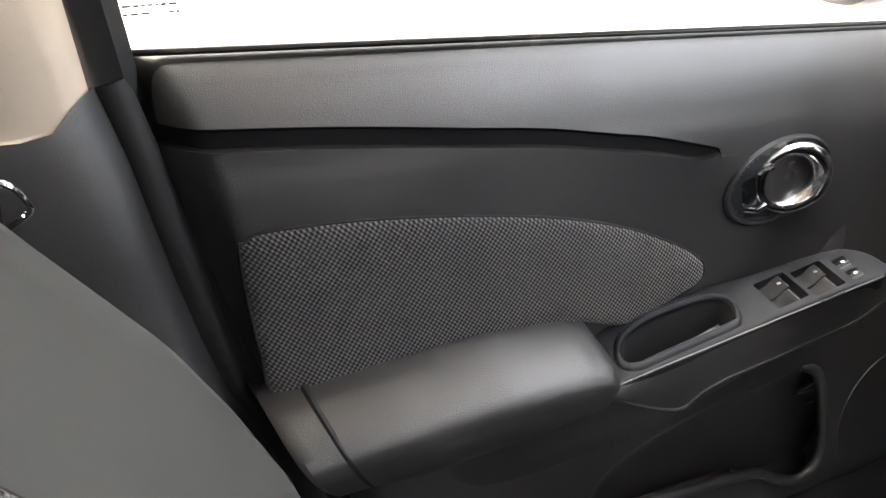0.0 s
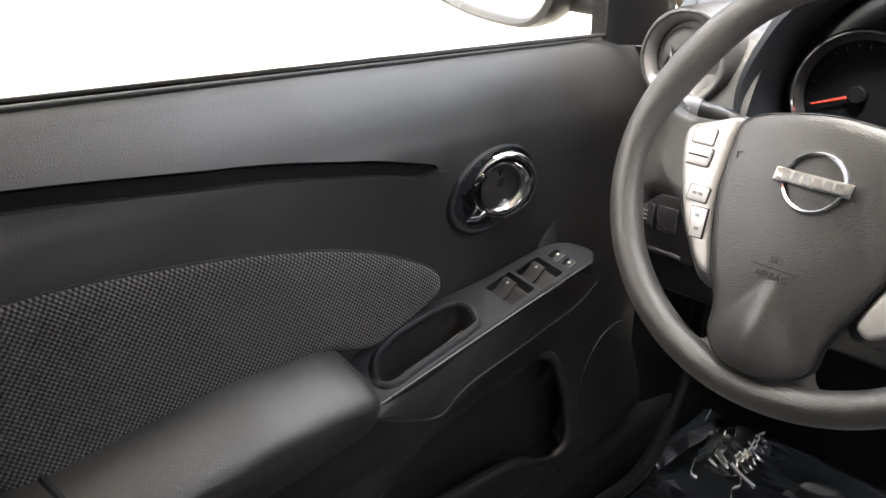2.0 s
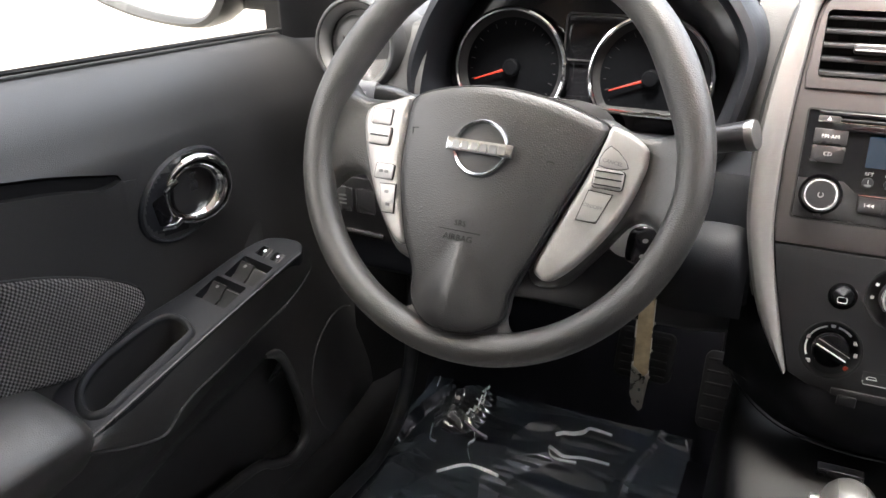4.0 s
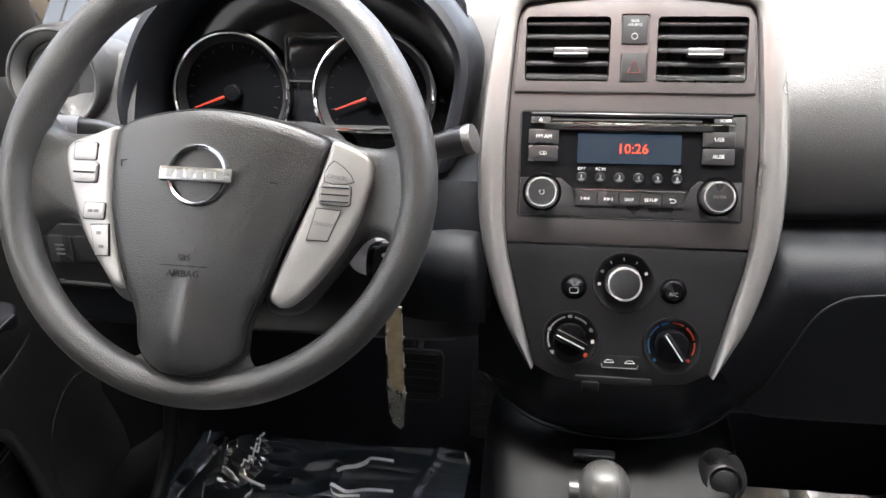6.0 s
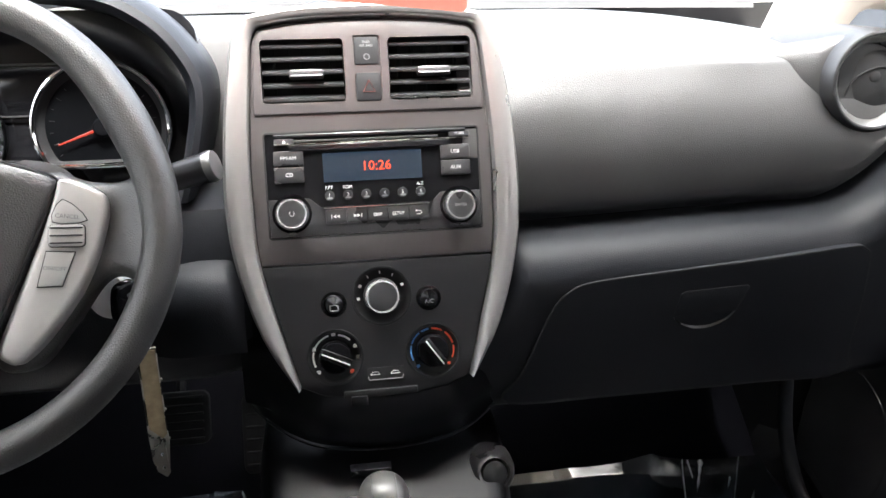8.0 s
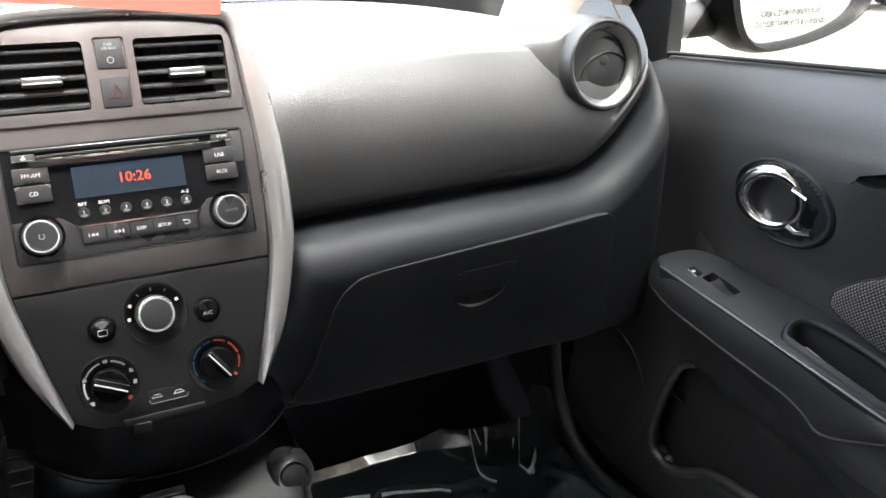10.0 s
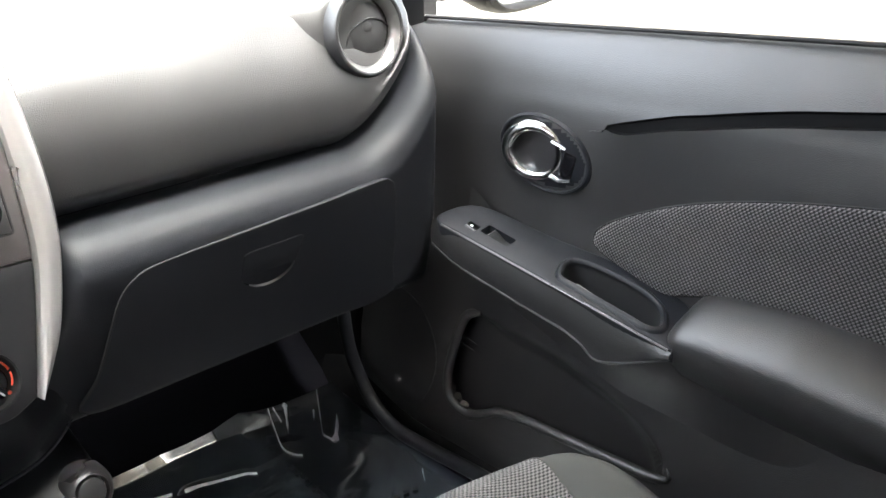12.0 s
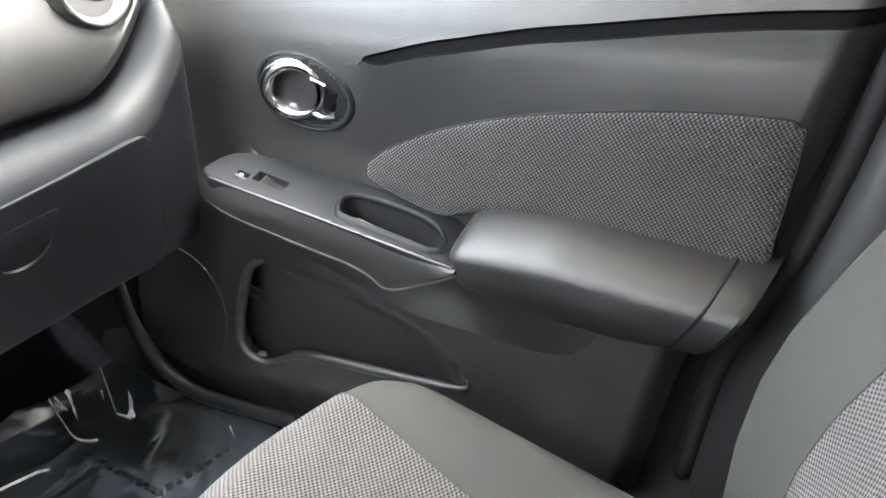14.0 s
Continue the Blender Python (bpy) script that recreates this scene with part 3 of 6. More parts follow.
    if s < 0:
        banks = [(-0.2075, -0.1695, 0.6035, 0.6415), (-0.1650, -0.1270, 0.5990, 0.6365), (-0.1180, -0.1025, 0.5985, 0.6110), (-0.1180, -0.1010, 0.6150, 0.6300)]
    else:
        banks = [(-0.1755, -0.1325, 0.6020, 0.6190), (-0.1285, -0.1110, 0.5960, 0.6085)]
    bm = on_plate(slab(outline, 0.014, Matrix.Identity(4), 0.004, 3, hole=[cup] + [rounded(a, c, b, d, 0.002, 3) for a, b, c, d in banks]), s)
    sw = part("switch_plate", bm, SHADEPLASTIC, door, "sloping black switch plate")
    part("plate_edge", tube([plate(s, y, e, -0.002) for y, e in curve([(-0.396, 0.6015 + oe), (-0.257, 0.5965 + oe), (-0.120, 0.5905 + oe), (-0.088, 0.589 + oe)], 8)], 0.0016, 6), SMOOTH, door)
    rows = [[plate(s, y, e, 0.001) for y, e in cup], [plate(s, y, e, -0.004) for y, e in cup], [plate(s, -0.305 + (y + 0.305) * 0.9, 0.634 + (e - 0.634) * 0.85, -0.045) for y, e in cup]]
    bm = skin(rows, closed_u=True)
    bm.faces.new([bm.verts.new(p) for p in rows[-1]])
    part("pull_cup", bm, RUBBER, door, "deep black pull cup")
    def grow(poly, d):
        got = []
        for (a, b), (c, e) in zip(poly[-1:] + poly[:-1], poly[1:] + poly[:1]):
            t = Vector((c - a, e - b)).normalized()
            got.append((t.y * d, -t.x * d))
        area = sum(p[0] * q[1] - q[0] * p[1] for p, q in zip(poly, poly[1:] + poly[:1]))
        return [(p[0] + math.copysign(1, area) * g[0], p[1] + math.copysign(1, area) * g[1]) for p, g in zip(poly, got)]
    rows = [[plate(s, y, e, h) for y, e in grow(cup, d)] for d, h in ((-0.0006, 0.0), (-0.0004, 0.0012), (0.0004, 0.0026), (0.0022, 0.0042), (0.0048, 0.0040), (0.0072, 0.0018), (0.0086, -0.0012))]
    part("cup_rim", skin(rows, closed_u=True), SHADEPLASTIC, door, "soft raised rim of the pull cup")
    # bevelled skirt below the plate
    low = [(-0.400, 0.522), (-0.362, 0.502), (-0.318, 0.487), (-0.296, 0.500), (-0.270, 0.510), (-0.240, 0.516), (-0.172, 0.531), (-0.11, 0.546), (-0.070, 0.562)]
    rows = [[], [], [], [], []]
    for y, z in low:
        e = oe + lerp([(-0.392, 0.6025), (-0.257, 0.598), (-0.113, 0.5915), (-0.07, 0.594)], y)
        p = plate(s, y, e, -0.003)
        for r, k, dx in ((0, 0, 0), (1, 0.3, -0.004), (2, 0.75, -0.005), (3, 1.0, -0.001)):
            rows[r].append(Vector((s * (e + dx), y, p.z + (z - p.z) * k)))
        rows[4].append(Vector((s * 0.665, y, z + 0.004)))
    part("armrest_skirt", skin([[Vector(q) for q in curve(r, 4)] for r in rows]), SOFT, door, "bevelled black skirt")
    part("skirt_edge", tube([Vector(q) for q in curve(rows[3], 4)], 0.0022, 8), SOFT, door)
    # lower bulge that carries the plate
    rows = []
    for y in np.linspace(-0.57, -0.035, 34):
        z = lerp([(-0.57, 0.484), (-0.52, 0.488), (-0.40, 0.502), (-0.32, 0.506), (-0.24, 0.528), (-0.16, 0.552), (-0.09, 0.580), (-0.035, 0.598)], y)
        g = max(0.0, min(1.0, (-0.035 - y) / 0.13)) * max(0.0, min(1.0, (y + 0.57) / 0.18))
        g = g * g * (3 - 2 * g)
        rows.append([(s * (fsurf(y, z + dz) + 0.002 - g * out), y, z + dz) for out, dz in ((0.030, 0.022), (0.040, 0.012), (0.039, -0.005), (0.034, -0.023), (0.024, -0.043), (0.012, -0.064), (0.003, -0.085), (-0.002, -0.10))])
    part("armrest_base", skin([[Vector(q) for q in curve(r, 3)] for r in rows]), PANEL, door, "rounded black bulge under the armrest")
    # switches
    for i, (y0, y1, e0, e1) in enumerate(banks):
        small = y1 - y0 < 0.02
        name = "lock_switch" if small else "window_switch"
        deep = 0.0045 if small else 0.011
        bm = on_plate(slab(rounded(y0 - 0.001, e0 - 0.001, y1 + 0.001, e1 + 0.001, 0.002, 3), 0.003, pose(0, 0, -deep)), s)
        w = part(name, bm, DARK, sw, "small black lock switch" if small else "black window switches in a dark recess")
        pair = ((e0, e1),) if small or s > 0 else ((e0, (e0 + e1) / 2 - 0.0004), ((e0 + e1) / 2 + 0.0004, e1))
        for n, (a, b) in enumerate(pair):
            slide = 0.004 * n - 0.002 if len(pair) > 1 else 0.0
            rows = []
            for k, h in ((0.02, -0.012), (0.02, -0.0060), (0.22, -0.0085), (0.42, -0.0070), (0.60, -0.0030), (0.72, -0.0012), (0.78, -0.0016), (0.80, -0.010)) if not small else ((0.04, -0.006), (0.04, -0.0015), (0.3, -0.0012), (0.60, -0.0002), (0.93, 0.0006), (0.97, -0.0005), (0.98, -0.006)):
                rows.append([plate(s, y0 + (y1 - y0) * k + slide, e, h - dh) for e, dh in ((a + 0.0008, 0.004), (a + 0.0008, 0.0004), (a + 0.0018, 0), (b - 0.0018, 0), (b - 0.0008, 0.0004), (b - 0.0008, 0.004))])
            part("rocker", skin(rows), GLOSS if small else DARK, w)
            if not small:
                part("rocker_lip", tube([plate(s, y0 + (y1 - y0) * 0.74 + slide, e, -0.0010) for e in (a + 0.0016, b - 0.0016)], 0.0006, 6), SMOOTH, w)
            if small or n == 1:
                part("mark", on_plate(slab(rounded(-0.0022, -0.0014, 0.0022, 0.0014, 0.0008), 0.0003, pose(y0 + (y1 - y0) * (0.55 if small else 0.62) + slide, (a + b) / 2, 0.0007 if small else -0.0018)), s), WHITEINK if small else GREYINK, w)
    # inner handle: bezel, bowl, chrome lever ring with its hinge
    turn = 0.24
    rim = oval(*HANDLE, 0.063, 0.042, 48, turn)
    rows = []
    for k, up in ((1.10, -0.001), (1.08, 0.0025), (1.04, 0.0040), (1.0, 0.0030), (0.965, -0.002), (0.93, -0.009), (0.84, -0.019), (0.6, -0.024), (0.3, -0.025), (0.02, -0.025)):
        rows.append([on_door(s, HANDLE[0] + (y - HANDLE[0]) * k, HANDLE[1] + (z - HANDLE[1]) * k, up) for y, z in rim])
    hb = part("handle_bezel", skin(rows, closed_u=True, cap=True), SHADEPLASTIC, door, "oval black handle bowl")
    ring = oval(-0.158, 0.682, 0.034, 0.031, 40, turn)
    lever = part("door_handle", tube([on_door(s, y, z, 0.003 + 0.008 * (y + 0.158) / 0.034) for y, z in ring], 0.0080, 16, True, 0.80, taper=lambda t: 1.0 + 0.42 * math.cos(2 * math.pi * t)), CHROME, door, "chrome ring door handle")
    rows = [[on_door(s, -0.158 + (y + 0.158) * k, 0.682 + (z - 0.682) * k, up) for y, z in ring] for k, up in ((0.9, 0.002), (0.7, -0.004), (0.4, -0.008), (0.02, -0.009))]
    part("finger_dish", skin(rows, closed_u=True, cap=True), SMOOTH, lever)
    bm = box((0.010, 0.020, 0.034), Matrix.Translation(on_door(s, -0.203, 0.670, -0.005)) @ pose(0, 0, 0, 14), 0.003)
    part("lock_slot", bm, GLOSS, lever)
    part("hinge", tube([on_door(s, y, z, 0.004) for y, z in ((-0.184, 0.698), (-0.194, 0.695), (-0.203, 0.6915))], 0.0027, 8), CHROME, lever)
    part("hinge", tube([on_door(s, y, z, 0.003) for y, z in ((-0.182, 0.655), (-0.194, 0.651), (-0.212, 0.655))], 0.003, 8), CHROME, lever)
    # window seal, frame and mirror corner
    part("window_seal", tube([(s * 0.7025, y, 0.8225 + 0.012 * (0.06 - y) / 0.8) for y in np.linspace(-0.755, 0.065, 20)], 0.0026, 8), RUBBER, door, "black rubber window seal")
    rows = [[(s * (0.70 - 0.11 * k) + s * dx, -0.765 - 0.05 * k + dy, 0.825 + 0.45 * k) for dx, dy in ((0.02, 0.022), (0, 0.022), (-0.008, 0.012), (-0.008, -0.018), (0.01, -0.026), (0.02, -0.026))] for k in (-0.06, 0, 0.2, 0.4, 0.6, 0.8, 1.0)]
    part("window_frame", skin(rows, closed_u=True, cap=True), RUBBER, door, "black window frame")
    rows = [[(s * (0.70 + dx), 0.13 + dy, 0.80 + q) for dx, dy, q in ((0.02, -0.068, 0.015), (0.0, -0.064, 0.015), (-0.008, -0.05, 0.01), (-0.02, 0.06, 0.0), (0.0, 0.10, 0.0))],
            [(s * (0.69 + dx), 0.13 + dy, 0.96 + q) for dx, dy, q in ((0.02, -0.082, 0), (0.0, -0.078, 0), (-0.008, -0.066, 0), (-0.012, -0.0, 0.0), (0.0, 0.03, 0.0))],
            [(s * (0.65 + dx), -0.02 + dy, 1.12 + q) for dx, dy, q in ((0.02, -0.06, 0), (0.0, -0.055, 0), (-0.008, -0.045, 0), (-0.012, -0.0, 0.0), (0.0, 0.03, 0.0))]]
    part("mirror_corner", skin(rows), DARK, door, "black mirror corner cover")
    # the belt line rises towards the rear
    rise = Matrix(((1, 0, 0, -0.014), (0, 1.015 if s < 0 else 1.03, 0, 0.005 if s < 0 else 0.019), (0, -0.045, 1, -0.002), (0, 0, 0, 1)))
    for ob in door.children_recursive:
        ob.data.transform(rise)
    return door


for side in (-1, 1):
    front_door(side)


# ---- dashboard ----
dash = root("dashboard", (0, 0.2, 0.5), "black moulded dashboard with rounded passenger pad", "dashboard")


def crease(x):
    return 0.689 + 0.028 * max(0.0, abs(x) - 0.14) + 6.5 * max(0.0, abs(x) - 0.462) ** 2


def dash_section(x):
    """The dashboard's outline at one place across the car: points of (y, z) from the windscreen down to the underside."""
    zc = crease(x)
    drop = 0.030 * max(0.0, (abs(x) - 0.30) / 0.3) ** 2
    back = 0.10 * max(0.0, (abs(x) - 0.565) / 0.05) ** 2
    upper = [(0.60, 0.862), (0.42, 0.872), (0.26, 0.872), (0.14, 0.866), (0.085, 0.861), (0.050, 0.8550), (0.036, 0.8510), (0.0295, 0.8470), (0.0255, 0.8410), (0.0195, 0.8300), (0.004, 0.802), (-0.008, 0.770), (-0.0115, 0.742), (-0.0118, zc + 0.030), (-0.0105, zc + 0.0215), (-0.0055, zc + 0.0150), (0.006, zc + 0.0075), (0.018, zc + 0.001)]
    lower = [(0.018, zc), (0.004, zc + 0.0002), (-0.004, zc - 0.001), (-0.014, zc - 0.004), (-0.030, zc - 0.009), (-0.046, zc - 0.020), (-0.056, zc - 0.036), (-0.057, zc - 0.055), (-0.053, 0.60), (-0.043, 0.53), (-0.038, 0.512), (-0.028, 0.503), (0.0, 0.498), (0.10, 0.488), (0.34, 0.47)]
    for n in range(len(upper) - 2, 3, -1):
        upper[n] = (upper[n][0], max(upper[n][1], upper[n + 1][1] + 0.0035))
    up = [(y + back, z - drop * min(1, max(0, (y + 0.03) / 0.12))) for y, z in upper]
    return up, [(y + back + 0.030 * max(0.0, (0.146 - abs(x)) / 0.022) ** 2 * max(0.0, min(1.0, (z - 0.61) / 0.05)), z) for y, z in lower]


def dash_loft(x0, x1, n):
    a, b = [], []
    for x in np.linspace(x0, x1, n):
        up, low = dash_section(x)
        a.append([(x, *p) for p in (tuple(q) for q in curve(up, 3))])
        b.append([(x, *p) for p in (tuple(q) for q in curve(low, 3))])
    return a, b


ups, lows = dash_loft(0.086, 0.612, 48)
part("passenger_pad", skin(ups), SOFT, dash, "black grained passenger pad")
# roll, knee panel and glove box share the plastic darkened for shade
part("lower_roll", skin(lows), SHADEPLASTIC, dash, "rounded black lower dash roll")
# short roll between the stack and the steering column
rows = []
for x in np.linspace(-0.128, -0.262, 20):
    k = max(0.0, (-x - 0.165) / 0.097)
    rows.append([(x, q[0] + 0.075 * k * k, q[1] - 0.012 * k) for q in (tuple(p) for p in curve(dash_section(x)[1][:9], 3))])
part("driver_roll", skin(rows), SHADEPLASTIC, dash, "rounded black roll beside the column")
ups, lows = dash_loft(-0.485, -0.645, 16)
part("driver_end_pad", skin(ups), SOFT, dash)
# set back behind the instruments
rows = [[(x, y, z) for y, z in ((0.60, 0.862), (0.40, 0.872), (0.22, 0.872), (0.16, 0.868), (0.14, 0.80), (0.14, 0.68))] for x in np.linspace(-0.50, -0.09, 8)]
part("driver_top_pad", skin(rows), SOFT, dash)
# knee panel under the steering wheel
rows = []
for x in np.linspace(-0.645, -0.125, 30):
    k = max(0.0, (abs(x + 0.38) - 0.20) / 0.07)
    b = 0.10 * max(0.0, (-x - 0.60) / 0.05) ** 2
    rows.append([(x, y + b, z) for y, z in ((0.10, 0.742), (0.03, 0.738), (-0.008, 0.728), (-0.020, 0.705), (-0.024, 0.66), (-0.018, 0.60), (-0.006, 0.556 + 0.012 * k), (0.01, 0.543 + 0.012 * k), (0.08, 0.536 + 0.012 * k), (0.3, 0.52))])
kp = part("knee_panel", skin(rows), SHADEPLASTIC, dash, "black knee panel below the wheel")
m = basis((-0.555, -0.0245, 0.645), (1, 0, 0), (0, -0.02, 1))
bm = slab(rounded(-0.045, -0.045, 0.045, 0.03, 0.008), 0.003, m @ pose(0, 0, 0.002), 0.0015)
sb = part("switch_bank", bm, DARK, kp, "black blank switch bank")
part("switch", slab(rounded(-0.034, -0.012, -0.008, 0.018, 0.003), 0.003, m @ pose(0, 0, 0.005), 0.001), SMOOTH, sb)
part("switch", slab(rounded(-0.004, -0.012, 0.022, 0.018, 0.003), 0.003, m @ pose(0, 0, 0.005), 0.001), SMOOTH, sb)
for k in range(3):
    part("mark", slab(rounded(-0.026, -0.003 + 0.005 * k, -0.016, -0.001 + 0.005 * k, 0.0008), 0.0004, m @ pose(0, 0, 0.0056)), GREYINK, sb)
part("release_lip", tube([m @ Vector((-0.03, -0.035, 0.004)), m @ Vector((0.03, -0.038, 0.004))], 0.003, 8), SMOOTH, sb)

# glove box lid with its latch
gm = basis((0, -0.0405, 0.505), (1, 0, 0), (0, -0.105, 1))
lid = [tuple(p) for p in curve([(0.126, 0.010), (0.140, 0.045), (0.155, 0.084), (0.168, 0.118), (0.184, 0.136), (0.210, 0.1450), (0.30, 0.1515), (0.40, 0.1580), (0.480, 0.1645), (0.4945, 0.1615), (0.5025, 0.1500), (0.507, 0.10), (0.506, 0.05), (0.502, 0.008), (0.40, 0.0065), (0.25, 0.0065)], 5, True)]
scoop = [(0.294 + 0.068 * k, 0.1000 - 0.0180 * math.sin(math.pi * k) ** 0.6) for k in np.linspace(0, 1, 17)]
gb = part("glove_box_lid", slab(lid, 0.010, gm @ pose(0, 0, 0.0045), 0.002, 3, hole=scoop), SHADEPLASTIC, dash, "black glove box lid")
part("lid_gap", tube([gm @ Vector((x, y, 0.0034)) for x, y in lid], 0.0012, 6, True), RUBBER, gb)
flap = [(0.295, 0.1002), (0.300, 0.1245), (0.305, 0.1270), (0.370, 0.1295), (0.374, 0.1270), (0.362, 0.1002)]
latch = part("latch", slab(flap, 0.004, gm @ pose(0, 0, 0.0052), 0.0006), SHADEPLASTIC, gb, "flush trapezoid pull latch")
part("latch_gap", tube([gm @ Vector((x, y, 0.0047)) for x, y in flap[1:]], 0.0007, 5), RUBBER, latch)
rows = [[gm @ Vector((x, y + (0.1020 - y) * k, h)) for x, y in scoop] for k, h in ((0, 0.0046), (0.12, 0.0015), (0.45, -0.0060), (0.8, -0.0130), (1.0, -0.0160))]
part("latch_scoop", skin(rows), SMOOTH, latch, "finger scoop below the latch")
part("airbag_mark", slab(rounded(0.298, -0.0012, 0.332, 0.0012, 0.0006), 0.0003, basis((0, 0.038, 0.8475), (1, 0, 0), (0, 0.5, 0.6)) @ pose(0, 0, 0.0010)), GREYINK, dash)
for x0, x1 in ((0.19, 0.30), (-0.46, -0.36)):
    for k in range(14):
        x = x0 + (x1 - x0) * k / 13
        part("demister_slat", box((0.004, 0.028, 0.004), pose(x, 0.47 - 0.06 * abs(x), 0.872 - 0.003 * (x > 0)), 0.001), DARK, dash, smooth=False)


def round_vent(c, s):
    """Round outer air vent: pod, satin ring, turnable inner disc in two halves."""
    m = basis(c, (1, 0, 0), (0, 0.10, 1))
    pod = part("air_vent", lathe([(0.0455, 0.001), (0.0462, 0.0040), (0.0480, 0.0048), (0.0500, 0.0040), (0.0520, 0.0), (0.0535, -0.010), (0.055, -0.03), (0.058, -0.07), (0.062, -0.13)], m, 48), PANEL, dash, "round air vent pod")
    part("ring", lathe([(0.0372, -0.014), (0.0376, -0.009), (0.0395, -0.0045), (0.0425, -0.0005), (0.0462, 0.0030)], m, 48), SATIN, pod, "satin silver ring")
    part("vent_throat", lathe([(0.0374, -0.010), (0.0372, -0.026), (0.030, -0.028), (0, -0.028)], m, 40), RUBBER, pod)
    dm = m @ pose(0.001, 0, -0.004, 0, -9 * s, 0)
    part("vent_disc", lathe([(0.0345, -0.017), (0.0345, -0.0125), (0.033, -0.0100), (0.026, -0.0060), (0.012, -0.0040), (0.0, -0.0036)], dm, 40), PANEL, pod)
    w = [dm @ Vector(p) for p in curve([(-0.033, -0.012, -0.008), (-0.028, -0.018, -0.0055), (-0.018, 0.002, -0.0035), (0.004, 0.013, -0.003), (0.022, 0.010, -0.0045), (0.033, 0.002, -0.008)], 6)]
    part("disc_split", tube(w, 0.0013, 6), RUBBER, pod)
    part("disc_knob", lathe([(0.0075, -0.0050), (0.006, -0.0036), (0.003, -0.0030), (0, -0.0029)], dm @ pose(0.003, 0.004, 0), 16), PANEL, pod)
    # shoulder that blends the pod into the pad
    rows = []
    for k in np.linspace(0, 1, 8):
        r = 0.052 * (1 - 0.35 * k)
        rows.append([m @ Vector((-s * (0.095 if s > 0 else 0.04) * k + r * math.cos(a) * (1 - 0.2 * k), 0.012 * k + r * math.sin(a) * (1 - 0.25 * k), -0.012 - 0.035 * k)) for a in np.linspace(0, 2 * math.pi, 32, endpoint=False)])
    part("pod_shoulder", skin(rows, closed_u=True, cap=True), SOFT, pod)


round_vent((0.517, -0.002, 0.825), 1)
round_vent((-0.564, -0.002, 0.820), -1)

# ---- instrument cluster in its hood ----
cluster = root("instrument_cluster", (-0.325, 0.05, 0.72), "black instrument cluster with two dials under a hood", "instrument cluster")
ARCH = [(-0.490, 0.735), (-0.503, 0.79), (-0.494, 0.835), (-0.470, 0.880), (-0.425, 0.915), (-0.33, 0.934), (-0.24, 0.922), (-0.195, 0.902), (-0.165, 0.872), (-0.150, 0.835), (-0.158, 0.78), (-0.172, 0.735)]
arch = [tuple(p) for p in curve(ARCH, 5)]
mid = (-0.325, 0.80)
rows = []
for y, k, dz in ((0.30, 0.92, -0.03), (0.16, 1.0, -0.012), (0.05, 1.03, 0.0), (0.012, 1.02, 0.003), (0.0, 0.995, 0.002), (-0.003, 0.96, 0.0), (0.004, 0.93, -0.002), (0.03, 0.90, -0.004), (0.10, 0.86, -0.008)):
    rows.append([(mid[0] + (x - mid[0]) * k, y + 0.20 * (z - 0.80), mid[1] + (z - mid[1]) * k + dz) for x, z in arch])
part("hood", skin(rows), SHADEPLASTIC, cluster, "arched black instrument hood")
cm = basis((-0.325, 0.068, 0.7945), (1, 0, 0), (0, 0.17, 1))
part("cluster_face", slab(rounded(-0.165, -0.075, 0.165, 0.11, 0.03), 0.01, cm), GLOSS, cluster, "gloss black dial face", smooth=False)


def dial(cx, cz, r, flat, needle):
    ring = []
    for k in range(64):
        a = 2 * math.pi * k / 64
        x, z = cx + r * math.cos(a), cz + r * math.sin(a)
        ring.append((x, max(z, cz - flat)))
    d = part("dial", slab([(x * 1, z) for x, z in ring], 0.004, cm @ pose(0, 0, 0.005), 0.001), DIALFACE, cluster, "black dial")
    part("dial_ring", tube([cm @ Vector((x, z, 0.014)) for x, z in ring], 0.0027, 8, True), CHROME, d, "chrome dial ring")
    rows = [[cm @ Vector((cx + (x - cx) * k, cz + (z - cz) * k, h)) for x, z in ring] for k, h in ((1.0, 0.014), (0.93, 0.010), (0.86, 0.0055))]
    part("dial_wall", skin(rows, closed_u=True), DARK, d)
    for k in range(21):
        a = radians(225 - 270 * k / 20)
        r0 = r * (0.76 if k % 2 else 0.72)
        p, q = (cm @ Vector((cx + rr * math.cos(a), cz + rr * math.sin(a), 0.0056)) for rr in (r0, r * 0.80))
        if cz + r * 0.8 * math.sin(a) > cz - flat:
            part("tick", tube([p, q], 0.0004, 4), DIMINK, d)
    a = radians(needle)
    part("needle", tube([cm @ Vector((cx, cz, 0.010)), cm @ Vector((cx + r * 0.72 * math.cos(a), cz + r * 0.72 * math.sin(a), 0.010))], 0.0015, 6, taper=lambda t: 1.1 - 0.6 * t), REDGLOW, d, "red needle")
    part("needle_hub", lathe([(0.0095, 0.004), (0.0092, 0.012), (0.0075, 0.0135), (0, 0.0138)], cm @ pose(cx, cz, 0), 24), DIALFACE, d)


REDGLOW = glowing("lit red needle", (1.0, 0.07, 0.03), 0.05)
dial(-0.080, 0.000, 0.062, 0.060, 200)
dial(0.072, 0.000, 0.062, 0.036, 200)
part("info_screen", slab(rounded(-0.022, 0.014, 0.044, 0.060, 0.005), 0.003, cm @ pose(0, 0, 0.003), 0.001), GLOSS, cluster)
part("screen_edge", tube([cm @ Vector((x, y, 0.004)) for x, y in rounded(-0.023, 0.013, 0.045, 0.061, 0.006)], 0.0010, 6, True), SMOOTH, cluster)
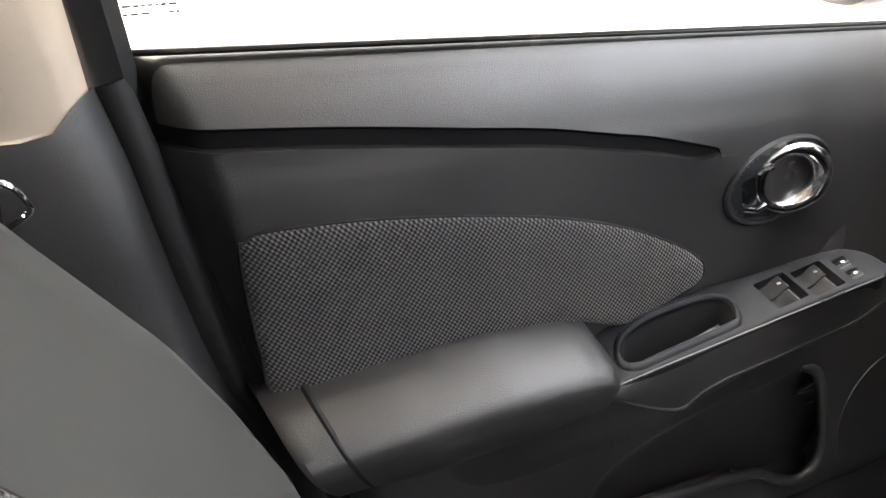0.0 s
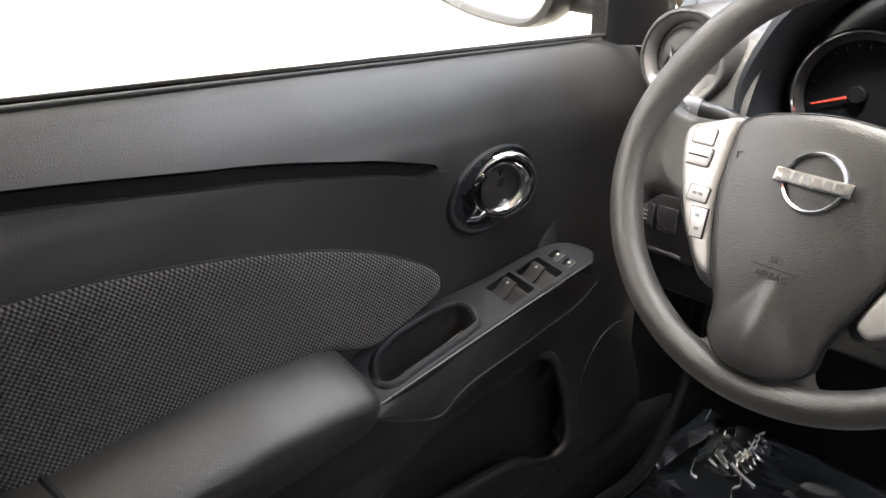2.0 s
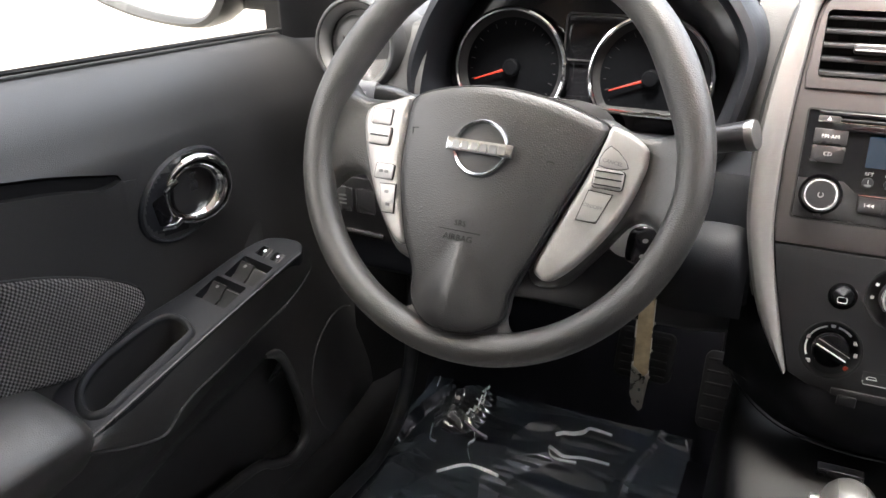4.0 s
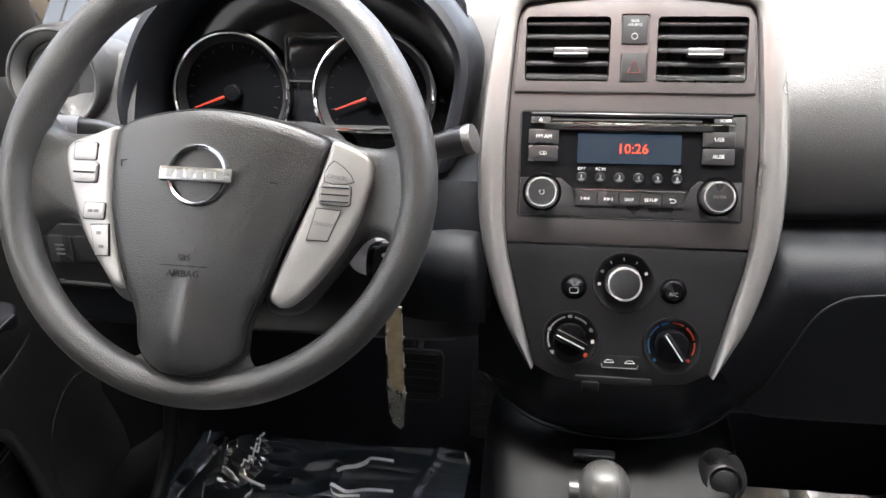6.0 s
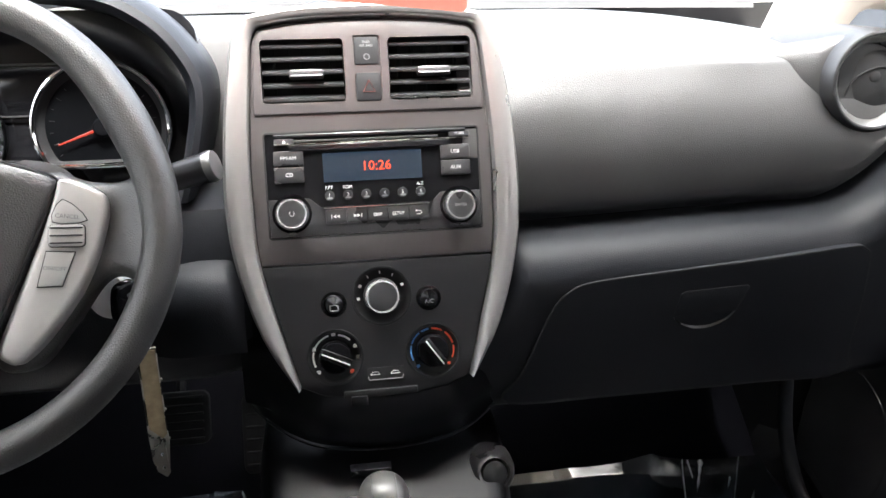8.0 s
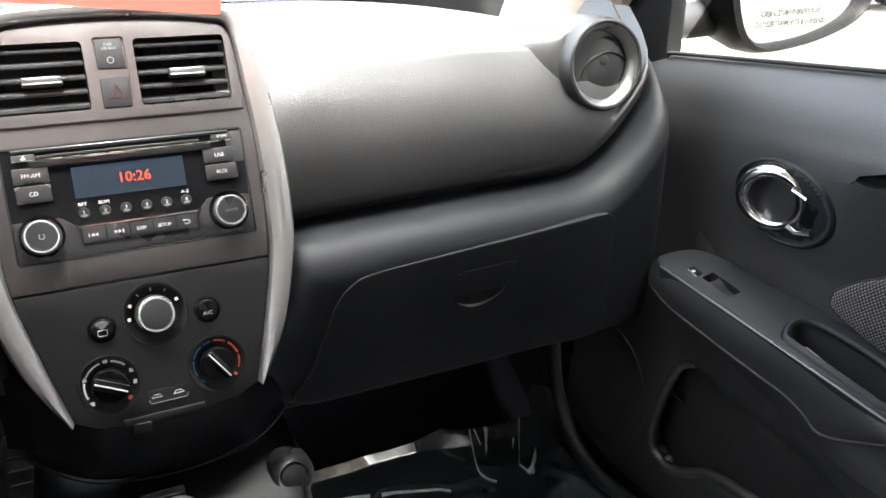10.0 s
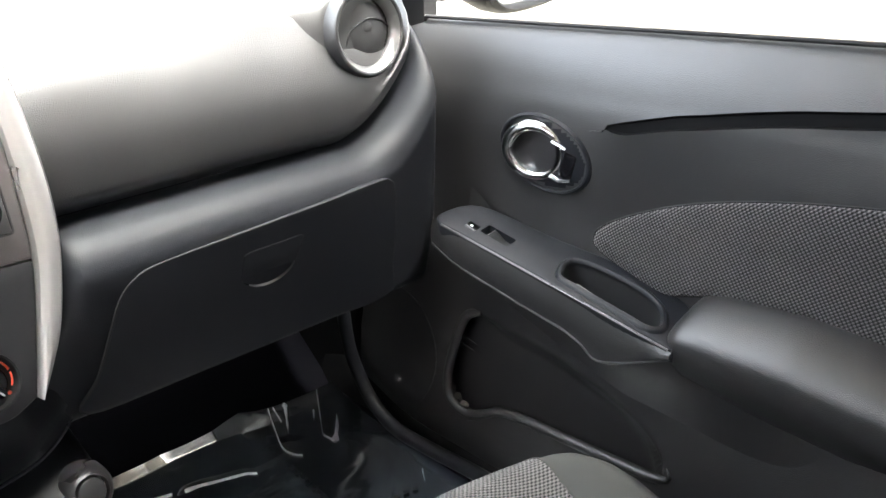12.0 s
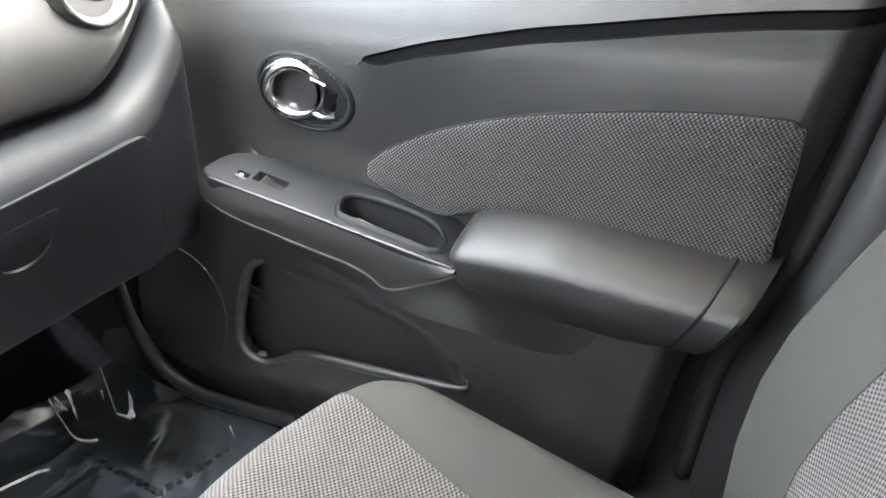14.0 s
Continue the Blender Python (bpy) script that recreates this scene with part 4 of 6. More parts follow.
for k in range(2):
    part("warning_light", slab(rounded(-0.014 + 0.013 * k, -0.040, -0.006 + 0.013 * k, -0.034, 0.001), 0.0005, cm @ pose(0, 0, 0.001)), GREYINK, cluster)

# ---- centre stack ----
SM = basis((0, -0.0155, 0.7485), (1, 0, 0), (0, 0.31, 0.9507))
stack = root("centre_stack", (0, 0.02, 0.55), "black centre stack framed by bowed silver trim", "centre console")
INNER = [(-0.0805, -0.189), (-0.095, -0.136), (-0.110, -0.073), (-0.1135, -0.02), (-0.1135, 0.03), (-0.110, 0.09), (-0.104, 0.141), (-0.085, 0.149), (-0.05, 0.153), (0.0, 0.1545), (0.05, 0.153), (0.085, 0.149), (0.104, 0.141), (0.110, 0.09), (0.1135, 0.03), (0.1135, -0.02), (0.110, -0.073), (0.095, -0.136), (0.0805, -0.189)]
OUTER = [(-0.083, -0.192), (-0.113, -0.140), (-0.133, -0.073), (-0.139, -0.02), (-0.138, 0.03), (-0.132, 0.09), (-0.120, 0.148), (-0.098, 0.160), (-0.055, 0.166), (0.0, 0.168), (0.055, 0.166), (0.098, 0.160), (0.120, 0.148), (0.132, 0.09), (0.138, 0.03), (0.139, -0.02), (0.133, -0.073), (0.113, -0.140), (0.083, -0.192)]
inn, out = curve(INNER, 5), curve(OUTER, 5)
rows = []
for k, h in ((0.0, -0.006), (0.0, 0.003), (0.08, 0.0070), (0.30, 0.0095), (0.60, 0.0105), (0.85, 0.0085), (0.97, 0.003), (1.02, -0.008), (1.03, -0.022)):
    rows.append([SM @ Vector((a[0] + (b[0] - a[0]) * k, a[1] + (b[1] - a[1]) * k, h)) for a, b in zip(inn, out)])
part("silver_trim", skin(rows), SILVER, stack, "bowed satin silver trim")
rows = [[SM @ Vector((b[0] * g, b[1] * g + dv, h)) for b in out if b[1] > -0.13] for g, dv, h in ((1.01, 0, -0.020), (1.03, 0.0, -0.04), (1.06, 0.0, -0.09), (1.06, 0.0, -0.20))]
part("stack_body", skin(rows), PANEL, stack, "black body of the stack")
rnd = lambda a, b, c, d, r: rounded(a, b, c, d, r, 4)
top_edge = [tuple(p) for p in inn if p[1] > -0.0725]
upper_outline = [(-0.1090, -0.0727)] + [(p[0] * 0.994, p[1] * 0.997) for p in top_edge] + [(0.1090, -0.0727)]
VENTS = ((-0.0985, 0.0765, -0.022, 0.135), (0.0195, 0.0765, 0.0985, 0.135))
holes = [rnd(*v, 0.004) for v in VENTS] + [rnd(-0.1005, -0.0485, 0.1015, 0.0495, 0.003)]
part("upper_panel", slab(upper_outline, 0.03, SM, 0.002, 2, hole=holes), UPPER, stack, "satin upper panel, red glow mixed into its grey")
ledge = [(p[0] * 0.975, p[1] * 0.985) for p in top_edge if p[1] > 0.075]
ledge = [(-0.107, 0.066)] + ledge + [(0.107, 0.066)]
part("vent_surround", slab(ledge, 0.003, SM @ pose(0, 0, 0.0022), 0.0018, 3, hole=[rnd(*v, 0.004) for v in VENTS] + [rnd(-0.0135, 0.0755, 0.0125, 0.1375, 0.003)]), UPPER, stack, "raised surround of the air vents")
low_edge = [tuple(p) for p in inn if p[1] < -0.0745]
bottom = [(0.06, -0.1985), (0.03, -0.2025), (0.0, -0.2035), (-0.03, -0.2025), (-0.06, -0.1985)]
half = len(low_edge) // 2
lower_outline = [(p[0] * 0.994, p[1]) for p in low_edge[:half]] + [(-0.1088, -0.0743), (0.1088, -0.0743)] + [(p[0] * 0.994, p[1]) for p in low_edge[half:]] + bottom
DIALS = ((0.0, -0.1075, 0.0275), (-0.047, -0.1625, 0.0255), (0.046, -0.1635, 0.0255))
climate = part("climate_panel", slab(lower_outline, 0.03, SM @ pose(0, 0, 0.0005), 0.002, 2, hole=[oval(x, y, r, r, 36) for x, y, r in DIALS]), CLIMATE, stack, "black satin climate panel")

# centre air vents
for i, (a, b, c, d) in enumerate(VENTS):
    vent = part("centre_vent", box((c - a + 0.002, d - b + 0.002, 0.002), SM @ pose((a + c) / 2, (b + d) / 2, -0.035)), RUBBER, stack, "slatted black centre air vent", smooth=False)
    for x in np.linspace(a + 0.012, c - 0.012, 5):
        part("vane", box((0.0015, d - b - 0.002, 0.012), SM @ pose(x, (b + d) / 2, -0.024)), DARK, vent, smooth=False)
    for k in range(5):
        y = b + 0.006 + (d - b - 0.010) * k / 4
        part("slat", box((c - a - 0.001, 0.0038, 0.014), SM @ pose((a + c) / 2, y, -0.0085, 18), 0.0012), SMOOTH, vent)
    bm = box((0.032, 0.0085, 0.008), SM @ pose((a + c) / 2 + 0.003, b + 0.0265, 0.0), 0.002)
    tab = part("vent_tab", bm, SMOOTH, vent, "vent tab with chrome strip")
    part("tab_strip", box((0.030, 0.0016, 0.002), SM @ pose((a + c) / 2 + 0.003, b + 0.0245, 0.0042), 0.0006), SATIN, tab)


def key(name, a, b, c, d, mat, parent, h=0.0015, r=0.0015, text="", size=0.004, ink=None, label=""):
    bm = slab(rnd(min(a, c), min(b, d), max(a, c), max(b, d), r), 0.004, SM @ pose(0, 0, h), 0.0007)
    k = part(name, bm, mat, parent, label)
    if text:
        words(text, size, SM @ pose((a + c) / 2, (b + d) / 2, h + 0.0002), ink or WHITEINK, k)
    return k


ab = key("airbag_lamp", -0.0122, 0.1105, 0.0108, 0.1362, DARK, stack, 0.0012, 0.002, label="passenger airbag lamp")
words("PASS\nAIR BAG", 0.0034, SM @ pose(-0.0007, 0.1295, 0.0014), GREYINK, ab)
part("lamp_sign", tube([SM @ Vector((-0.0007 + 0.0026 * math.cos(a), 0.1175 + 0.0026 * math.sin(a), 0.0015)) for a in np.linspace(0, 6.28, 16, endpoint=False)], 0.0004, 5, True), GREYINK, ab)
hz = key("hazard_button", -0.0122, 0.0765, 0.0112, 0.1025, DARK, stack, 0.0022, 0.002, label="black hazard button with red triangle")
tri = [(0.0075 * math.sin(a), 0.0895 - 0.001 + 0.0075 * math.cos(a)) for a in (0, 2.094, 4.189)]
part("hazard_sign", tube([SM @ Vector((x * 0.85, y, 0.0024)) for x, y in tri], 0.0007, 4, True), DIMRED, hz)

# ---- radio ----
radio = root("car_radio", (0, -0.02, 0.70), "black car radio with a lit clock display", "car radio")
part("face", slab(rnd(-0.1, -0.048, 0.101, 0.049, 0.003), 0.02, SM @ pose(0, 0, -0.001), 0.001), GLOSS, radio, "gloss black radio face", smooth=False)
part("face_gap", tube([SM @ Vector((x, y, -0.0005)) for x, y in rnd(-0.1003, -0.0484, 0.1013, 0.0494, 0.003)], 0.0011, 6, True), RUBBER, radio)
part("lower_face", slab([(-0.099, -0.047), (-0.099, -0.012), (-0.062, -0.012), (-0.052, -0.020), (-0.048, -0.0365), (-0.046, -0.0385), (0.047, -0.0385), (0.051, -0.036), (0.054, -0.02), (0.062, -0.012), (0.1, -0.012), (0.1, -0.047)], 0.004, SM @ pose(0, 0, 0.0006), 0.0008), SMOOTH, radio)
part("disc_slot", box((0.135, 0.0022, 0.004), SM @ pose(-0.005, 0.0415, -0.001), 0.0006), RUBBER, radio)
part("slot_lip", box((0.150, 0.0062, 0.002), SM @ pose(-0.003, 0.0350, 0.0012, -13), 0.0006), GLOSS, radio)
part("lip_edge", box((0.182, 0.0006, 0.001), SM @ pose(0.0, 0.0388, 0.0016), 0.0002), STEEL, radio)
part("slot_lip", box((0.180, 0.0034, 0.002), SM @ pose(-0.001, 0.0462, 0.0008, -14), 0.0006), GLOSS, radio)
key("eject_button", -0.091, 0.0385, -0.073, 0.0440, SMOOTH, radio, 0.0015, 0.001, "\u25B2", 0.004)
key("scan_button", 0.073, 0.0400, 0.0925, 0.0455, SMOOTH, radio, 0.0015, 0.001, "SCAN", 0.0036)
key("fm_am_button", -0.0925, 0.0192, -0.0650, 0.0325, SMOOTH, radio, 0.002, 0.001, "FM\u00B7AM", 0.0050)
key("cd_button", -0.0925, 0.0030, -0.0650, 0.0178, SMOOTH, radio, 0.002, 0.001, "CD", 0.0050)
key("usb_button", 0.0640, 0.0192, 0.0920, 0.0325, SMOOTH, radio, 0.002, 0.001, "USB", 0.0050)
key("aux_button", 0.0640, 0.0035, 0.0920, 0.0178, SMOOTH, radio, 0.002, 0.001, "AUX", 0.0050)
screen = part("display", slab(rnd(-0.0475, 0.0025, 0.0455, 0.0295, 0.001), 0.002, SM @ pose(0, 0, 0.0004)), SCREEN, radio, "dark blue lit display", smooth=False)
words("10:26", 0.0128, SM @ pose(0.0025, 0.0158, 0.0006), CLOCKGLOW, screen, "clock_digits")
for k in range(6):
    x = -0.043 + 0.0172 * k
    b = part("preset_button", lathe([(0.0047, -0.001), (0.0047, 0.0012), (0.0040, 0.0018), (0, 0.0019)], SM @ pose(x, -0.0105, 0), 20), CLIMATE, radio)
    # grey oval painted as the glint low on the button
    part("button_glint", slab(oval(x, -0.0128, 0.0029, 0.0010, 16), 0.0002, SM @ pose(0, 0, 0.0021)), GREYINK, b)
    words(str(k + 1), 0.0046, SM @ pose(x, -0.0100, 0.0024), WHITEINK, b)
for text, x in (("RPT", -0.043), ("RDM", -0.0258), ("A-Z", 0.043)):
    words(text, 0.0042, SM @ pose(x, -0.0030, -0.0007), WHITEINK, radio)
part("chrome_line", box((0.100, 0.0013, 0.0016), SM @ pose(0.0010, -0.0222, 0.0016), 0.0005), CHROME, radio)
for k, text in enumerate(("|\u25C4\u25C4", "\u25BA\u25BA|", "DISP", "SETUP", "\u21B6")):
    x = -0.0475 + 0.0195 * k
    key("menu_button", x, -0.0370, x + 0.0190, -0.0235, SMOOTH, radio, 0.0022, 0.0012, text if text.isalpha() else "", 0.0042, WHITEINK)
    if k < 2:
        way = -1 if k == 0 else 1
        for j in (-1, 0):
            a = x + 0.0095 + 0.0032 * j * way + (0.0016 if k else -0.0016)
            part("skip_mark", slab([(a - 0.0016 * way, -0.0318), (a - 0.0016 * way, -0.0284), (a + 0.0016 * way, -0.0301)], 0.0003, SM @ pose(0, 0, 0.0026)), WHITEINK, radio, smooth=False)
        a = x + 0.0095 + 0.0042 * way
        part("skip_mark", slab(rounded(a - 0.0004, -0.0318, a + 0.0004, -0.0284, 0.0001), 0.0003, SM @ pose(0, 0, 0.0026)), WHITEINK, radio, smooth=False)
    elif k == 4:
        part("back_mark", tube([SM @ Vector((x + dx, -0.0301 + dy, 0.0027)) for dx, dy in ((0.0070, 0.0014), (0.0105, 0.0014), (0.0120, 0.0002), (0.0120, -0.0008), (0.0105, -0.0018), (0.0070, -0.0018))], 0.0004, 5), WHITEINK, radio)
        part("back_mark", slab([(x + 0.0058, -0.0287), (x + 0.0076, -0.0274), (x + 0.0076, -0.0300)], 0.0003, SM @ pose(0, 0, 0.0027)), WHITEINK, radio, smooth=False)
for x, text, under in ((-0.0785, "", "VOL"), (0.0790, "ENTER", "TUNE\u00B7MENU")):
    c = SM @ pose(x, -0.0255, 0)
    part("knob_seat", lathe([(0.0185, -0.001), (0.0180, 0.0016), (0.0160, 0.0012), (0.0150, -0.0005)], c, 40), GLOSS, radio)
    kn = part("knob", lathe([(0.0140, 0.0), (0.0136, 0.011), (0.0128, 0.0125), (0.0100, 0.0128), (0, 0.0128)], c, 40), SMOOTH, radio, "round black knob with chrome ring")
    part("knob_ring", lathe([(0.0142, 0.0095), (0.0141, 0.0120), (0.0134, 0.0134), (0.0122, 0.0134), (0.0118, 0.0122)], c, 40), RING, kn)
    if text:
        words(text, 0.0038, c @ pose(0, 0, 0.0131), GREYINK, kn)
    else:
        part("power_mark", tube([c @ Vector((0.0022 * math.cos(a), 0.0022 * math.sin(a), 0.0131)) for a in np.linspace(radians(120), radians(420), 12)], 0.0003, 4), WHITEINK, kn)
    words(under, 0.0036, SM @ pose(x, -0.0440, 0.0014), GREYINK, radio)

# ---- climate controls, parts of their panel ----
def control(x, y, r, kind):
    c = SM @ pose(x, y, 0)
    seat = part("control_seat", lathe([(r + 0.0015, 0.0), (r + 0.001, 0.0016), (r - 0.001, 0.001), (r - 0.003, -0.004), (r * 0.72, -0.007), (0, -0.007)], c, 44), DARK, climate, "round recessed control seat")
    if kind == "fan":
        kn = part("fan_knob", lathe([(0.0170, -0.007), (0.0160, 0.010), (0.0150, 0.0125), (0.012, 0.013), (0, 0.013)], c, 40), SMOOTH, seat, "fan knob with chrome ring")
        part("knob_ring", lathe([(0.0164, 0.0085), (0.0160, 0.0115), (0.0152, 0.0136), (0.0138, 0.0136), (0.0134, 0.0125)], c, 40), RING, kn)
        for k, t in enumerate("#OIII##"):
            a = radians(185 - 32 * k)
            if k < 6:
                bm = slab(rounded(-0.0014, -0.0014, 0.0014 if t in "#O" else -0.0004, 0.0014, 0.0004), 0.0004, c @ pose(0.0222 * math.cos(a), 0.0222 * math.sin(a), -0.003, 0, 0, math.degrees(a) - 90))
                part("mark", bm, WHITEINK, seat, smooth=False)
        return
    part("knob_base", lathe([(0.0165, -0.007), (0.0155, 0.004), (0.0140, 0.006), (0, 0.006)], c, 36), GLOSS, seat)
    turn = -25 if kind == "mode" else -55
    bar = part("knob_grip", box((0.031, 0.009, 0.012), c @ pose(0, 0, 0.008, 0, 0, turn), 0.003, 3), GLOSS, seat, "bar grip")
    part("grip_line", box((0.028, 0.0013, 0.0012), c @ pose(0, 0, 0.0142, 0, 0, turn), 0.0004), WHITEINK, bar)
    if kind == "mode":
        part("grip_edge", box((0.030, 0.0012, 0.0012), c @ pose(0.002, 0.0045, 0.0135, 0, 0, turn), 0.0004), CHROME, bar)
    arcs = ((205, 165, WHITEINK), (150, 105, WHITEINK), (80, 45, WHITEINK)) if kind == "mode" else ((205, 165, BLUEINK), (160, 125, BLUEINK), (118, 98, BLUEINK), (90, 60, REDINK), (52, 15, REDINK), (8, -25, REDINK))
    for a0, a1, ink in arcs:
        part("scale_arc", tube([c @ Vector((0.0208 * math.cos(radians(a)), 0.0208 * math.sin(radians(a)), -0.0045)) for a in np.linspace(a0, a1, 9)], 0.0011, 6, flat=0.6), ink, seat)
    if kind == "mode":
        for a in (220, 157, 92, 25, -5):
            bm = slab(rounded(-0.002, -0.0018, 0.002, 0.0018, 0.0007), 0.0004, c @ pose(0.0215 * math.cos(radians(a)), 0.0215 * math.sin(radians(a)), -0.0038))
            part("mode_mark", bm, WHITEINK, seat, smooth=False)
        part("mode_lamp", slab(oval(0.0150, -0.0150, 0.0022, 0.0022, 14), 0.0004, c @ pose(0, 0, -0.0035)), REDINK, seat)
    else:
        for a, ink in ((225, BLUEINK), (-42, REDINK)):
            part("end_dot", slab(oval(0.0208 * math.cos(radians(a)), 0.0208 * math.sin(radians(a)), 0.0016, 0.0016, 14), 0.0004, c @ pose(0, 0, -0.0035)), ink, seat)


for (x, y, r), kind in zip(DIALS, ("fan", "mode", "temp")):
    control(x, y, r, kind)
for x, text in ((-0.0455, ""), (0.0445, "A/C")):
    c = SM @ pose(x, -0.1125, 0)
    b = part("round_button", lathe([(0.0125, -0.001), (0.0120, 0.0014), (0.0105, 0.0018), (0.0100, 0.0005), (0.0094, 0.0030), (0.0080, 0.0046), (0, 0.0050)], c, 36), GLOSS, climate, "small round gloss button")
    if text:
        words(text, 0.0052, c @ pose(0, -0.0030, 0.0051), GREYINK, b)
    else:
        part("heater_mark", tube([c @ Vector((px, py, 0.0052)) for px, py in rounded(-0.0038, -0.0055, 0.0038, -0.0005, 0.0012)], 0.0003, 4, True), WHITEINK, b)
slide = part("slide_slot", slab(rnd(-0.0180, -0.1870, 0.0165, -0.1755, 0.001), 0.003, SM @ pose(0, 0, 0.0010)), RUBBER, climate, "air recirculation slide")
part("slot_edge", tube([SM @ Vector((x, y, 0.0012)) for x, y in ((-0.0175, -0.1835), (-0.0165, -0.1868), (0.0150, -0.1868), (0.0162, -0.1835))], 0.0005, 5), GREYINK, slide)
for x in (-0.010, 0.009):
    part("slide_mark", tube([SM @ Vector((x + dx, -0.181 + dy, 0.0014)) for dx, dy in ((-0.005, -0.001), (-0.003, 0.0015), (0.002, 0.0015), (0.004, -0.0008), (-0.005, -0.001))], 0.0003, 4), WHITEINK, slide)


# ---- steering wheel ----
TILT = 0.455
WM = basis((-0.352, -0.1305, 0.7630), (1, 0, 0), (0, math.sin(TILT), math.cos(TILT))) @ pose(0, 0, 0, 0, 0, -1.5)
HM = WM @ pose(-0.002, 0, 0)
wheel = root("steering_wheel", (-0.352, -0.10, 0.68), "black grained steering wheel with silver spoke trims", "steering wheel")
rows = []
for k in range(160):
    a = 2 * math.pi * k / 160
    swell = math.exp(-((math.degrees(a) - 28) / 20) ** 2) + math.exp(-((math.degrees(a) - 152) / 20) ** 2)
    row = []
    for j in range(20):
        b = 2 * math.pi * j / 20
        r = 0.1782 - 0.004 * swell + (0.0149 + (0.0045 if math.cos(b) < 0 else 0.0) * swell) * math.cos(b)
        row.append(WM @ Vector((r * math.cos(a), r * math.sin(a), 0.0170 * math.sin(b) * (1 + 0.06 * swell))))
    rows.append(row)
part("rim", skin(rows, closed_u=True, closed_v=True), LEATHER, wheel, "grained black wheel rim")
for sx in (-1, 1):
    arm = [(sx * x, y) for x, y in curve([(0.170, 0.046), (0.150, 0.036), (0.120, 0.036), (0.085, 0.042), (0.060, -0.02), (0.050, -0.10), (0.078, -0.108), (0.106, -0.075), (0.130, -0.042), (0.150, -0.042), (0.170, -0.058)], 6, True)]
    bm = slab(arm, 0.026, pose(0, 0, 0.0), 0.010, 4)
    for v in bm.verts:
        k = max(0.0, min(1.0, (abs(v.co.x) - 0.136) / 0.034))
        v.co = WM @ Vector((v.co.x, v.co.y, v.co.z - 0.012 * (1 - k * k * (3 - 2 * k)) + 0.004 * k))
    part("spoke", bm, LEATHER, wheel, "grained spoke arm")
rows = []
for k in np.linspace(0, 1, 16):
    row = []
    for u in np.linspace(-1, 1, 25):
        x = u * (0.0405 + 0.004 * k + 0.040 * k ** 4)
        y0, y1 = -0.120 - 0.006 * u * u, -math.sqrt(0.175 ** 2 - x * x)
        row.append(WM @ Vector((x - 0.002, y0 + (y1 - y0) * k, -0.010 + 0.022 * k ** 2 - 0.014 * abs(u) ** 4 * (1 - 0.7 * k))))
    rows.append(row)
part("lower_spoke", skin(rows), LEATHER, wheel, "grained lower spoke")


def pad_height(u, v):
    w = 0.008 + 0.62 * max(0.0, -0.086 - v)
    lean = u + 0.002
    k = max(0.0, 1 - abs(lean) / w)
    ridge = k * k * (3 - 2 * k) * max(0.0, min(1.0, (-0.086 - v) / 0.045)) * 0.0135
    return 0.020 - 1.55 * u * u - 1.6 * max(0.0, v + 0.01) ** 2 - 0.55 * max(0.0, -0.04 - v) ** 2 + ridge


R_EDGE = [(0.050, 0.0505), (0.084, 0.0425), (0.1015, 0.0350), (0.0985, 0.022), (0.0885, -0.010), (0.0795, -0.034), (0.068, -0.066), (0.0585, -0.092), (0.0530, -0.104), (0.0475, -0.122), (0.0440, -0.146), (0.024, -0.1610)]
L_EDGE = [(-0.024, -0.1610), (-0.0430, -0.146), (-0.0465, -0.122), (-0.0530, -0.106), (-0.0600, -0.094), (-0.0700, -0.066), (-0.0790, -0.034), (-0.0815, -0.010), (-0.0825, 0.022), (-0.0800, 0.0385), (-0.050, 0.0490)]
pad_edge = [tuple(p) for p in curve([(0.0, 0.0550)] + R_EDGE + [(0.0, -0.1645)] + L_EDGE, 5, True)]
rows = []
for k, d in ((1.0, -0.020), (1.0, -0.006), (0.985, -0.0015), (0.95, 0.0), (0.88, 0.0), (0.8, 0.0), (0.7, 0.0), (0.6, 0.0), (0.5, 0.0), (0.4, 0.0), (0.3, 0.0), (0.2, 0.0), (0.1, 0.0), (0.02, 0.0)):
    rows.append([HM @ Vector((u * k, -0.05 + (v + 0.05) * k, pad_height(u * k, -0.05 + (v + 0.05) * k) + d)) for u, v in pad_edge])
part("airbag_cover", skin(rows, closed_u=True, cap=True), COVER, wheel, "domed grained airbag cover")
part("cover_seam", tube([HM @ Vector((u, v, pad_height(u, v) - 0.006)) for u, v in pad_edge], 0.0016, 6, True), RUBBER, wheel)
part("back_cover", lathe([(0.085, -0.024), (0.08, -0.04), (0.06, -0.055), (0.05, -0.065), (0, -0.065)], HM @ pose(0, -0.03, 0), 36), DARK, wheel)
for x, y, turn in ((-0.070, 0.009, 8), (0.062, -0.004, -8)):
    part("cover_mark", box((0.008, 0.0008, 0.0006), HM @ pose(x, y, pad_height(x, y) + 0.0002, 0, 0, turn)), RUBBER, wheel)
    part("cover_mark", box((0.0008, 0.006, 0.0006), HM @ pose(x - 0.003, y - 0.003, pad_height(x, y) + 0.0002, 0, 0, turn)), RUBBER, wheel)
em = HM @ pose(-0.0010, -0.002, pad_height(0, -0.002) + 0.0008, 0, 0, 0)
EMB = material("brushed chrome emblem", (0.60, 0.61, 0.63), 0.20, 1.0, vary=0.05)
emblem = part("emblem", lathe([(0.0262, -0.002), (0.0256, 0.0018), (0.0240, 0.0034), (0.0222, 0.0018), (0.0216, -0.002)], em, 48), EMB, wheel, "round chrome emblem with a plain bar")
